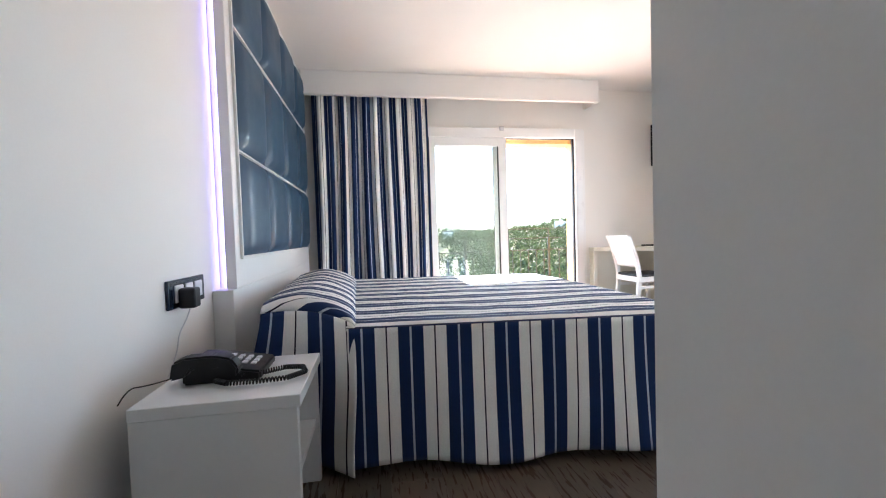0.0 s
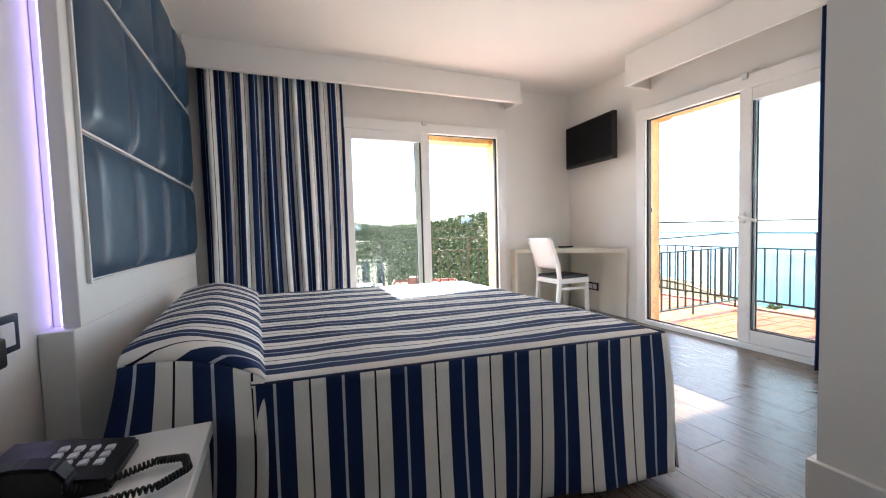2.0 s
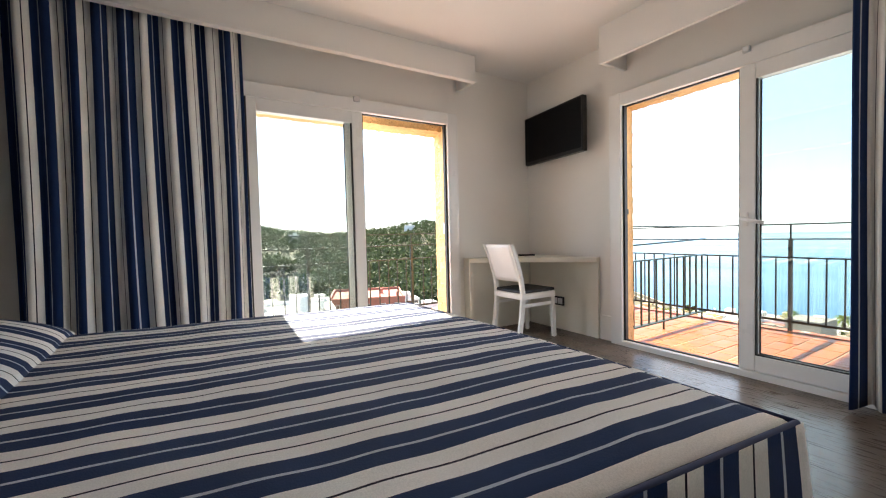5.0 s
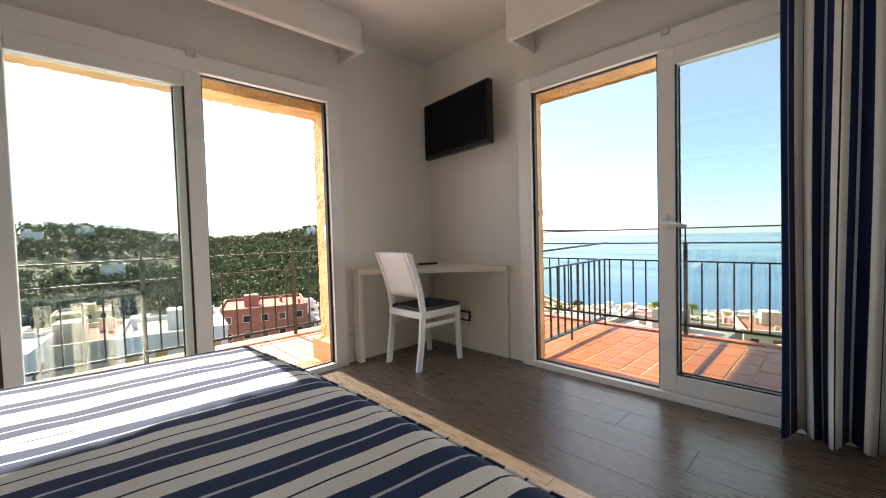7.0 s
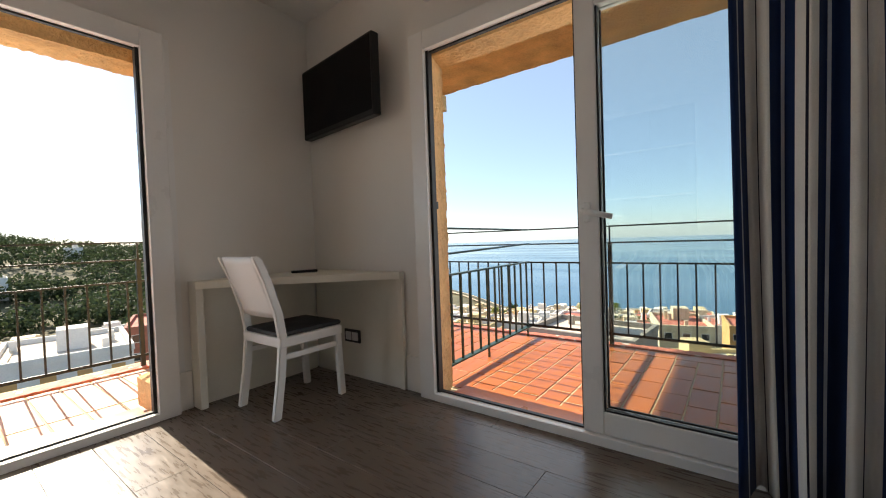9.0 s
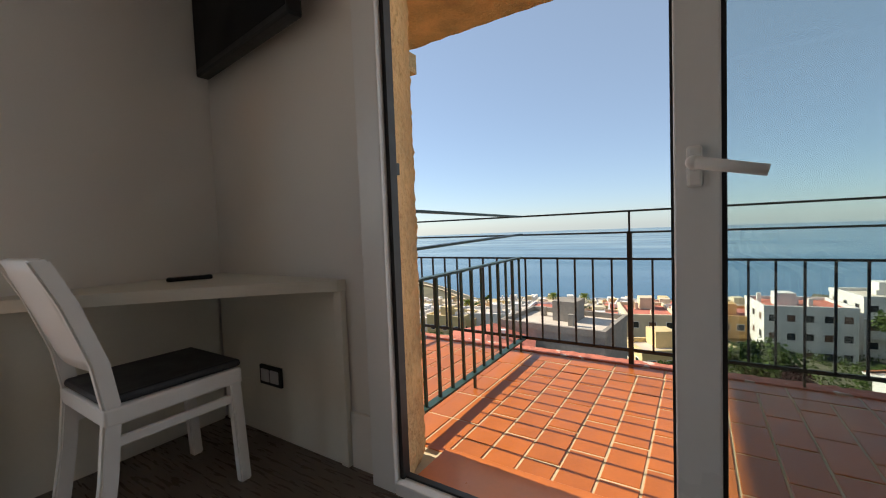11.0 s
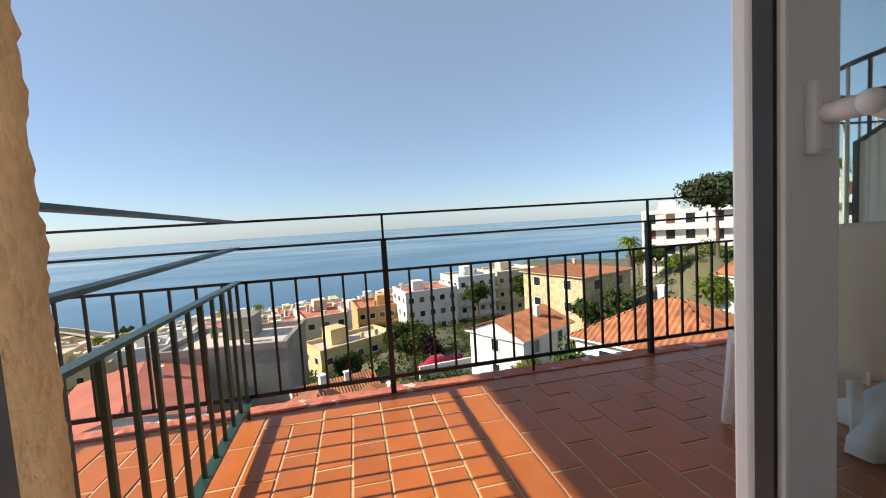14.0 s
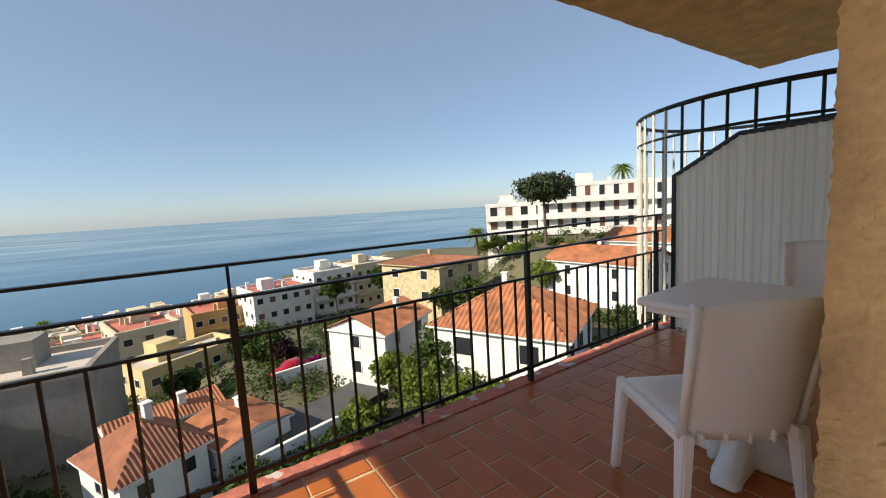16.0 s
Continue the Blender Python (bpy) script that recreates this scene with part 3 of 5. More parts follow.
for y in (5.775, 6.135):
    leg([(4.42, y, 0), (4.455, y, 0.22), (4.475, y, 0.42), (4.455, y, 0.56), (4.40, y, 0.74), (4.345, y, 0.87)], 0.032, 0.045)
    leg([(4.855, y, 0), (4.845, y, 0.2), (4.835, y, 0.405)], 0.034, 0.040)
boxes("seat_frame", [(4.45, 4.86, 5.755, 6.155, 0.375, 0.43)], LACQUER, chair, 0.008)
boxes("stretcher", [(4.47, 4.84, 5.768, 5.786, 0.305, 0.335)], LACQUER, chair, 0.004)
boxes("stretcher", [(4.47, 4.84, 6.124, 6.142, 0.305, 0.335)], LACQUER, chair, 0.004)
boxes("seat", [(4.455, 4.868, 5.77, 6.14, 0.43, 0.458)], SEATPAD, chair, 0.012)
def back(u, v):
    z = 0.54 + 0.33 * v
    x = 4.46 - 0.115 * ((z - 0.54) / 0.33) - 0.012 * math.sin(math.pi * u)
    return (x, 5.785 + 0.34 * u, z)
ob = new("backrest", grid_mesh("backrest", 12, 10, back, LACQUER))
ob.parent = chair
ob.data.transform(Matrix.Translation(-chair.location))
sm = ob.modifiers.new("thickness", "SOLIDIFY")
sm.thickness, sm.offset = 0.022, 0
chair.location = (4.65, 5.92, FZ)
chair.scale = (0.955, 0.955, 0.96)

# ---- television ----
tv = holder("television", (5.0, 5.87, 1.9), "black flat television on a wall bracket", "television")
tvm = Matrix.Translation((5.025, 5.89, 1.908)) @ Matrix.Rotation(radians(-6.5), 4, "Z")
def tvbox(name, d, material, bevel=0.0, label=""):
    bm = bmesh.new()
    box(bm, *d, bevel=bevel)
    bmesh.ops.transform(bm, matrix=tvm, verts=bm.verts)
    return part(name, bm, material, tv, label)
tvbox("casing", (-0.010, 0.045, -0.40, 0.40, -0.235, 0.235), BLACK, 0.008)
tvbox("screen", (-0.0115, -0.0095, -0.383, 0.383, -0.205, 0.218), SCREEN)
tvbox("bracket", (0.045, 0.10, -0.08, 0.08, -0.1, 0.1), BLACK, 0.004)

# ---- nightstand ----
ns = holder("nightstand", (1.44, 3.50, 0), "white bedside table with an open shelf", "nightstand")
boxes("top", [(1.255, 1.685, 3.305, 3.705, 0.495, 0.53)], LACQUER, ns, 0.003)
boxes("side_panel", [(1.255, 1.675, 3.308, 3.338, FZ, 0.495)], LACQUER, ns, 0.002)
boxes("side_panel", [(1.255, 1.675, 3.672, 3.702, FZ, 0.495)], LACQUER, ns, 0.002)
boxes("shelf", [(1.28, 1.665, 3.338, 3.672, 0.27, 0.295)], LACQUER, ns, 0.002)
boxes("back_panel", [(1.257, 1.28, 3.338, 3.672, FZ, 0.495)], LACQUER, ns)


# ---- railings ----
def bar(name, a, b, w, t, parent, material=IRON, label=""):
    """A straight flat bar between two places; w across in plan, t in height."""
    bm = bmesh.new()
    a, b = Vector(a), Vector(b)
    d = b - a
    if abs(d.z) > 0.9 * d.length:
        box(bm, a.x - w / 2, a.x + w / 2, a.y - t / 2, a.y + t / 2, a.z, b.z)
    else:
        box(bm, -w / 2, w / 2, -d.length / 2, d.length / 2, -t / 2, t / 2)
        bmesh.ops.transform(bm, matrix=Matrix.Translation((a + b) / 2) @ d.to_track_quat("Y", "Z").to_matrix().to_4x4(), verts=bm.verts)
    return part(name, bm, material, parent, label)


def railing(name, a, b, posts, bars, label, material=IRON, low=0.10, mid=0.71, longs=()):
    a, b = Vector(a), Vector(b)
    way = (b - a).normalized()
    at = lambda s, z: a + way * s + Vector((0, 0, z))
    r = holder(name, a, label, "railing")
    L = (b - a).length
    for z, w, t in ((low, 0.012, 0.022), (mid, 0.014, 0.014), (0.885, 0.036, 0.012), (1.025, 0.036, 0.012)):
        bar("rail", at(0, z), at(L, z), w, t, r, material)
    for s in posts:
        bar("post", at(s, 0.0), at(s, 0.885), 0.030, 0.030, r, material)
        bar("post_tip", at(s, 0.885), at(s, 1.025), 0.012, 0.012, r, material)
    s = bars
    k = 0
    while s < L - 0.03:
        if min([abs(s - p) for p in posts] + [9]) > 0.05:
            bar("baluster", at(s, 0.0 if k in longs else low), at(s, mid), 0.012, 0.012, r, material)
        s += 0.1222
        k += 1
    return r


railing("railing", (RX, 5.495, -0.015), (RX, 1.40, -0.015), (0.758, 2.47, 4.02), 0.035, "black iron terrace railing with slim balusters", longs=(13,))
railing("railing", (RX, 5.495, -0.015), (RX, 7.79, -0.015), (1.2, 2.29), 0.08, "black iron railing of the adjoining terrace")
railing("railing", (0.2, 7.79, -0.015), (RX, 7.79, -0.015), (0.4, 1.7, 2.99, 4.28, 5.57), 0.045, "black iron railing of the side balcony")
sr = holder("railing", (5.44, 5.465, 0), "dark green iron railing dividing the terrace", "railing")
a, b = Vector((5.44, 5.465, 0)), Vector((RX, 5.495, 0))
for za, zb, w, t in ((0.075, 0.075, 0.045, 0.012), (0.70, 0.70, 0.036, 0.012), (0.845, 0.875, 0.045, 0.012), (1.025, 1.01, 0.045, 0.012)):
    bar("rail", a + Vector((0, 0, za)), b + Vector((0, 0, zb)), w, t, sr, GREEN)
for k in range(12):
    p = a.lerp(b, (0.05 + 0.1285 * k) / (b - a).length)
    bar("baluster", p + Vector((0, 0, -0.014 if k in (0, 5, 11) else 0.07)), p + Vector((0, 0, 0.70)), 0.014, 0.014, sr, GREEN)


# ---- terrace furniture ----
def plastic_chair(at, turn):
    """A stacking garden chair moulded in one colour, facing +x before its turn."""
    c = holder("garden_chair", (0, 0, 0), "white moulded plastic garden chair on the terrace", "chair", "garden chairs")
    def sheet(name, fn, nu, nv, t=0.012):
        ob = new(name, grid_mesh(name, nu, nv, fn, PLASTIC))
        ob.parent = c
        m = ob.modifiers.new("thickness", "SOLIDIFY")
        m.thickness, m.offset = t, 0
        return ob
    sheet("seat", lambda u, v: (-0.20 + 0.43 * u, -0.215 + 0.43 * v, 0.43 - 0.018 * math.sin(math.pi * u) * math.sin(math.pi * v) - 0.05 * max(0, u - 0.9) * 10 * 0.6 - (0.03 if v in (0, 1) else 0)), 14, 12)
    def backf(u, v):
        y = (-0.215 + 0.43 * u) * (1 - 0.10 * (1 - v))
        return (-0.20 - 0.085 * v - 0.035 * math.sin(math.pi * u) + (0.03 if u in (0, 1) else 0), y, 0.40 + 0.47 * v + 0.018 * math.sin(math.pi * u) * v)
    sheet("backrest", backf, 16, 14, 0.010)
    for sx, sy in ((1, 1), (1, -1), (-1, 1), (-1, -1)):
        top, foot = (0.205 * sx, 0.195 * sy, 0.42), ((0.225 if sx > 0 else -0.235), 0.225 * sy, 0.0)
        bm = bmesh.new()
        prev = None
        for t in (0, 0.15, 0.4, 0.7, 1):
            x, y, z = (top[i] + (foot[i] - top[i]) * t for i in range(3))
            w = 0.065 - 0.035 * t
            row = [bm.verts.new((x + dx * w / 2, y + dy * 0.018, z)) for dx, dy in ((-1, -1), (1, -1), (1, 1), (-1, 1))]
            if prev:
                for i in range(4):
                    bm.faces.new((prev[i], prev[(i + 1) % 4], row[(i + 1) % 4], row[i]))
            else:
                bm.faces.new(row[::-1])
            prev = row
        bm.faces.new(prev)
        bmesh.ops.recalc_face_normals(bm, faces=bm.faces)
        bmesh.ops.bevel(bm, geom=bm.edges[:], offset=0.006, segments=2, affect="EDGES")
        part("leg", bm, PLASTIC, c)
    for s in (-1, 1):
        boxes("side_rail", [(-0.20, 0.20, 0.205 * s - 0.009, 0.205 * s + 0.009, 0.375, 0.425)], PLASTIC, c, 0.006)
        bm = bmesh.new()
        rod(bm, (-0.20, 0.205 * s, 0.40), (-0.285, 0.21 * s, 0.87), 0.014, 10)
        part("upright", bm, PLASTIC, c, "", True)
    for k in range(5):
        boxes("rib", [(-0.25, -0.215, -0.16 + 0.08 * k - 0.004, -0.16 + 0.08 * k + 0.004, 0.388, 0.43)], PLASTIC, c, 0.002)
    c.matrix_basis = pose(*at, 0, 0, turn)
    return c


ch = plastic_chair((5.80, 3.28, -0.012), -31)
copy_thing(ch, pose(5.72, 2.10, -0.012, 0, 0, 97))

gt = holder("garden_table", (5.79, 2.86, -0.012), "white moulded plastic pedestal table on the terrace", "table")
bm = bmesh.new()
box(bm, 5.47, 6.11, 2.53, 3.19, 0.70, 0.735, 0.012, 3)
part("tabletop", bm, PLASTIC, gt)
boxes("apron", [(5.50, 6.08, 2.56, 3.16, 0.67, 0.70)], PLASTIC, gt, 0.006)
bm = bmesh.new()
rod(bm, (5.79, 2.87, 0.10), (5.79, 2.87, 0.68), 0.045, 20, 0.038)
part("column", bm, PLASTIC, gt, "", True)
for k in range(4):
    a = radians(5 + 90 * k)
    dx, dy = math.cos(a), math.sin(a)
    bm = bmesh.new()
    rows = []
    for t, w, z in ((0.02, 0.05, 0.24), (0.08, 0.055, 0.18), (0.17, 0.05, 0.085), (0.25, 0.055, 0.045), (0.28, 0.04, 0.02)):
        cx, cy = 5.79 + dx * t, 2.87 + dy * t
        rows.append([bm.verts.new((cx - dy * w * s, cy + dx * w * s, zz)) for s, zz in ((-1, -0.008), (-0.9, z), (0.9, z), (1, -0.008))])
    for p, q in zip(rows, rows[1:]):
        for i in range(3):
            bm.faces.new((p[i], p[i + 1], q[i + 1], q[i]))
    bm.faces.new(rows[-1])
    bmesh.ops.recalc_face_normals(bm, faces=bm.faces)
    part("foot", bm, PLASTIC, gt, "", True)

# ---- terrace divider with corrugated sheet ----
dv = holder("divider", (6.2, 1.40, 0), "corrugated translucent screen in a black iron frame", "screen")
DY = 1.36
outline = [(5.43, 1.62), (6.40, 1.60), (6.86, 1.33)]
bm = bmesh.new()
n = 240
prev = None
for i in range(n + 1):
    x = 5.43 + (6.86 - 5.43) * i / n
    top = 1.62 - 0.02 * (x - 5.43) / 0.97 if x < 6.40 else 1.60 - 0.27 * (x - 6.40) / 0.46
    o = 0.009 * math.sin(x * 2 * math.pi / 0.055)
    row = (bm.verts.new((x, DY + o, 0.02)), bm.verts.new((x, DY + o, top)))
    if prev:
        bm.faces.new((prev[0], row[0], row[1], prev[1]))
    prev = row
ob = part("sheet", bm, FROST, dv, "corrugated translucent sheet", True)
for p, q in zip(outline, outline[1:]):
    bm = bmesh.new()
    rod(bm, (p[0], DY, p[1]), (q[0], DY, q[1]), 0.018, 6)
    part("frame_bar", bm, IRON, dv)
bar("post", (6.86, DY, 0.0), (6.86, DY, 1.34), 0.032, 0.032, dv)

# round stair cage beyond the divider
cage = holder("stair_cage", (6.15, 0.15, 0), "round iron balustrade of the stair beyond", "railing")
CR, CCX, CCY = 1.25, 6.50, 0.06
def hoop(name, z, r):
    def fn(u, v):
        a, c = 2 * math.pi * u, 2 * math.pi * v
        R = CR + r * math.cos(c)
        return (CCX + R * math.cos(a) - cage.location.x, CCY + R * math.sin(a) - cage.location.y, z + r * math.sin(c))
    ob = new(name, grid_mesh(name, 73, 9, fn, IRON))
    ob.parent = cage
hoop("hoop", 1.93, 0.020)
hoop("hoop", 1.68, 0.012)
# paler copy of the iron: sunlight on one side put into the colour
SUNLIT_IRON = mat("iron paint paled for sunlight", (0.62, 0.60, 0.52), 0.5, 0.2, 20, 100, 0.1)
for k in range(44):
    a = radians(k * 360 / 44)
    bm = bmesh.new()
    rod(bm, (CCX + CR * math.cos(a), CCY + CR * math.sin(a), -0.2), (CCX + CR * math.cos(a), CCY + CR * math.sin(a), 1.93), 0.012, 6)
    part("baluster", bm, SUNLIT_IRON if (k * 360 / 44 < 70 or k * 360 / 44 > 300) else IRON, cage)


# ---- land and sea ----
OX, OY, SEA = 5.0, 4.9, -40.0


def smooth(a, b, t):
    t = min(1, max(0, (t - a) / (b - a)))
    return t * t * (3 - 2 * t)


def ground_z(b, d):
    """Height of the land at bearing b (degrees from +x towards +y) and distance d from the terrace."""
    east = -15.5 - 2.0 * smooth(-5, 5, b) - 0.155 * max(0, d - 40)
    south = -12.2 - 0.02 * min(d, 60) + 7.5 * smooth(58, 80, d) + 6 * smooth(90, 300, d)
    north = -8 - 0.19 * min(d, 95) + 0.02 * max(0, min(d - 95, 75)) + 29 * smooth(150, 420, d) - 6 * math.sin(b * 0.19) * smooth(150, 400, d)
    ws = smooth(-32, -47, b) if b < 0 else 0
    wnn = smooth(38, 62, b)
    z = east * (1 - ws) * (1 - wnn) + south * ws + north * wnn
    shore = 215 + 150 * smooth(5, -30, b) + 120 * smooth(25, 40, b)
    if -47 < b < 55:
        z = max(z, SEA + 2.0) if d < shore else min(z, SEA + 2.0 - (d - shore) * 0.12)
    return max(z, -60)


def spot(b, d, up=0.0):
    return (OX + d * math.cos(radians(b)), OY + d * math.sin(radians(b)), ground_z(b, d) + up)


LAND = mat("dry hillside earth and scrub", (0.115, 0.105, 0.055), 0.95, 0.5, 0.06, 1.2, 0.6, depth=0.3)
SAND = mat("pale beach sand", (0.55, 0.43, 0.28), 0.95, 0.15, 0.1, 3, 0.2)
def land(u, v):
    b = -180 + 360 * u
    d = 9 * (420 ** v)
    z = ground_z(b, d) if -120 < b < 150 else -13
    p = Vector((d * math.cos(radians(b)) * 0.05, d * math.sin(radians(b)) * 0.05, 0))
    return (OX + d * math.cos(radians(b)), OY + d * math.sin(radians(b)), z + 0.8 * noise.noise(p) * min(1, d / 40))
tagged(new("ground", grid_mesh("ground", 241, 90, land, LAND)), "dry hillside sloping down to the sea", "ground", kind="structure")
def beach(u, v):
    b = 2 + 40 * u
    d = 215 + 150 * smooth(5, -30, b) + 120 * smooth(25, 40, b) - 34 + 42 * v
    return (OX + d * math.cos(radians(b)), OY + d * math.sin(radians(b)), SEA + 2.9 - 3.2 * v)
tagged(new("beach", grid_mesh("beach", 60, 12, beach, SAND)), "pale sandy beach along the shore", "beach", kind="structure")
WATER = mat("calm blue sea", (0.012, 0.085, 0.140), 0.16, 0.25, 0.012, 0.5, 0.35, stretch=(1, 0.35, 1), depth=0.25)
bm = bmesh.new()
bmesh.ops.create_circle(bm, cap_ends=True, segments=160, radius=3400)
bmesh.ops.translate(bm, vec=(0, 0, SEA), verts=bm.verts)
thing("water", bm, WATER, "calm blue sea reaching the hazy horizon", "sea", kind="structure")

# ---- town ----
WHITEWASH = mat("white house render", (0.70, 0.675, 0.63), 0.9, 0.16, 0.5, 8, 0.15)
CREAMWASH = mat("cream house render", (0.62, 0.52, 0.36), 0.9, 0.14, 0.5, 8, 0.15)
YELLOW = mat("yellow house render", (0.60, 0.47, 0.24), 0.9, 0.14, 0.5, 8, 0.15)
OCHREWASH = mat("ochre house render", (0.55, 0.33, 0.13), 0.9, 0.14, 0.5, 8, 0.15)
GREYWALL = mat("stained grey blind wall", (0.27, 0.24, 0.20), 0.95, 0.35, 0.25, 3, 0.2)
STONE = mat("yellow rubble stone", (0.52, 0.42, 0.24), 0.95, 0.40, 1.6, 9, 0.6, depth=0.1)
BRICK = mat("red brick apartment wall", (0.34, 0.13, 0.09), 0.9, 0.25, 0.8, 12, 0.2)
ROOFTILE = mat("orange clay roof tile", (0.40, 0.150, 0.066), 0.85, 0.55, 0.9, 14, 0.3, depth=0.02)
DARKTILE = mat("weathered clay roof tile", (0.33, 0.13, 0.07), 0.9, 0.4, 1.2, 14, 0.3, depth=0.02)
FLATROOF = mat("pale flat roof", (0.55, 0.48, 0.40), 0.95, 0.25, 0.4, 5, 0.1)
REDROOF = mat("red flat roof", (0.48, 0.15, 0.10), 0.9, 0.25, 0.4, 5, 0.1)
DARKGLASS = mat("dark window glass", (0.02, 0.025, 0.03), 0.12, 0.3, 0.8, 5, 0.0)
SHUTTER = mat("brown shutter", (0.14, 0.07, 0.04), 0.7, 0.3, 2, 20, 0.1)
ASPHALT = mat("street asphalt", (0.075, 0.072, 0.07), 0.95, 0.25, 0.8, 10, 0.2)


def turned(bm, c, rot):
    bmesh.ops.transform(bm, matrix=Matrix.Translation(c) @ Matrix.Rotation(radians(rot), 4, "Z"), verts=bm.verts)


def roof_face(bm, a, along, length, up, s1, s2, wave=0.09, pitch=0.34):
    """A tiled slope: a is the eave's start, along its direction, up the way from eave to ridge; the ridge runs from s1 to s2."""
    a, along, up = Vector(a), Vector(along), Vector(up)
    nrm = along.cross(up).normalized()
    n = max(6, int(length / pitch) * 4)
    prev = None
    for i in range(n + 1):
        s = length * i / n
        h = min(1.0, s / s1 if s1 > 0.01 else 1.0, (length - s) / (length - s2) if length - s2 > 0.01 else 1.0)
        w = nrm * wave * math.sin(2 * math.pi * s / pitch)
        row = [bm.verts.new(a + along * s + up * (h * k / 4) + w) for k in range(5)]
        if prev:
            for k in range(4):
                bm.faces.new((prev[k], row[k], row[k + 1], prev[k + 1]))
        prev = row


def tiled_roof(parent, w, d, z, rise, hip, material, over=0.5, wave=0.06, pitch=0.34):
    """Four slopes (hip) or two (gable) over a w x d plan centred on the holder."""
    W, D = w / 2 + over, d / 2 + over
    r = hip * min(W, D)
    for k, (a, al, L, up, s1, s2) in enumerate((
            ((-W, -D, z), (1, 0, 0), 2 * W, (0, D, rise), r, 2 * W - r), ((W, D, z), (-1, 0, 0), 2 * W, (0, -D, rise), r, 2 * W - r),
            ((W, -D, z), (0, 1, 0), 2 * D, (-r, 0, rise), D, D), ((-W, D, z), (0, -1, 0), 2 * D, (r, 0, rise), D, D))):
        if k > 1 and hip < 0.05:
            continue
        bm = bmesh.new()
        roof_face(bm, a, al, L, up, s1, s2, wave, pitch)
        yield bm


def building(name, b, d, w, dep, rot, z0, z1, material, label, roof="flat", rise=1.5, rows=0, cols=(0, 0, 0, 0), roofmat=None, win=(1.0, 1.3), glassmat=None, over=0.5, hip=1.0, balcony=False, wave=0.06, pitch=0.34):
    """A house or block at bearing b and distance d; cols: windows a storey on its -x, +x, -y and +y faces."""
    x, y = OX + d * math.cos(radians(b)), OY + d * math.sin(radians(b))
    h = holder(name, (x, y, z0), label, "house" if roof != "flat" else "building")
    M = Matrix.Rotation(radians(rot), 4, "Z")
    H1 = z1 - z0
    def add(nm, bm, mt, up=h, smooth=False):
        bmesh.ops.transform(bm, matrix=M, verts=bm.verts)
        ob = new(nm, finish(nm, bm, mt, smooth))
        ob.parent = up
        return ob
    bm = bmesh.new()
    box(bm, -w / 2, w / 2, -dep / 2, dep / 2, -6, H1)
    add("wall", bm, material)
    if roof == "flat":
        bm = bmesh.new()
        t = 0.35
        for q in ((-w / 2 - 0.1, w / 2 + 0.1, -dep / 2 - 0.1, -dep / 2 + t, H1, H1 + 0.7), (-w / 2 - 0.1, w / 2 + 0.1, dep / 2 - t, dep / 2 + 0.1, H1, H1 + 0.7), (-w / 2 - 0.1, -w / 2 + t, -dep / 2 + t, dep / 2 - t, H1, H1 + 0.7), (w / 2 - t, w / 2 + 0.1, -dep / 2 + t, dep / 2 - t, H1, H1 + 0.7)):
            box(bm, *q)
        add("parapet", bm, material)
        bm = bmesh.new()
        box(bm, -w / 2 + t, w / 2 - t, -dep / 2 + t, dep / 2 - t, H1, H1 + 0.12)
        add("roof", bm, roofmat or FLATROOF)
        rnd = random.Random(name + str(b) + str(d))
        bm = bmesh.new()
        sx, sy = rnd.uniform(-0.25, 0.25) * w, rnd.uniform(-0.2, 0.2) * dep
        box(bm, sx - 1.6, sx + 1.6, sy - 1.4, sy + 1.4, H1 + 0.12, H1 + 2.5)
        add("stair_head", bm, material)
        for _ in range(3):
            px, py = rnd.uniform(-0.42, 0.42) * w, rnd.uniform(-0.42, 0.42) * dep
            bm = bmesh.new()
            box(bm, px - 0.3, px + 0.3, py - 0.3, py + 0.3, H1 + 0.12, H1 + rnd.uniform(1.0, 1.9))
            add("chimney", bm, material)
    else:
        for bm in tiled_roof(h, w, dep, H1, rise, hip if roof == "hip" else 0.0, roofmat, over, wave, pitch):
            add("roof_slope", bm, roofmat or ROOFTILE, h, True)
        if roof == "gable":
            for sx in (-1, 1):
                bm = bmesh.new()
                v = [bm.verts.new(p) for p in ((sx * w / 2, -dep / 2, H1), (sx * w / 2, dep / 2, H1), (sx * w / 2, 0, H1 + rise * (dep / 2) / (dep / 2 + over)))]
                bm.faces.new(v)
                add("gable", bm, material)
        bm = bmesh.new()
        box(bm, -w / 2 - over, w / 2 + over, -dep / 2 - over, dep / 2 + over, H1 - 0.16, H1 - 0.02)
        add("eave_board", bm, material)
        bm = bmesh.new()
        box(bm, w * 0.12, w * 0.12 + 0.5, -dep * 0.18 - 0.22, -dep * 0.18 + 0.22, H1, H1 + rise + 0.5)
        box(bm, w * 0.12 - 0.08, w * 0.12 + 0.58, -dep * 0.18 - 0.3, -dep * 0.18 + 0.3, H1 + rise + 0.5, H1 + rise + 0.6)
        add("chimney", bm, material)
    storey = H1 / max(rows, 1)
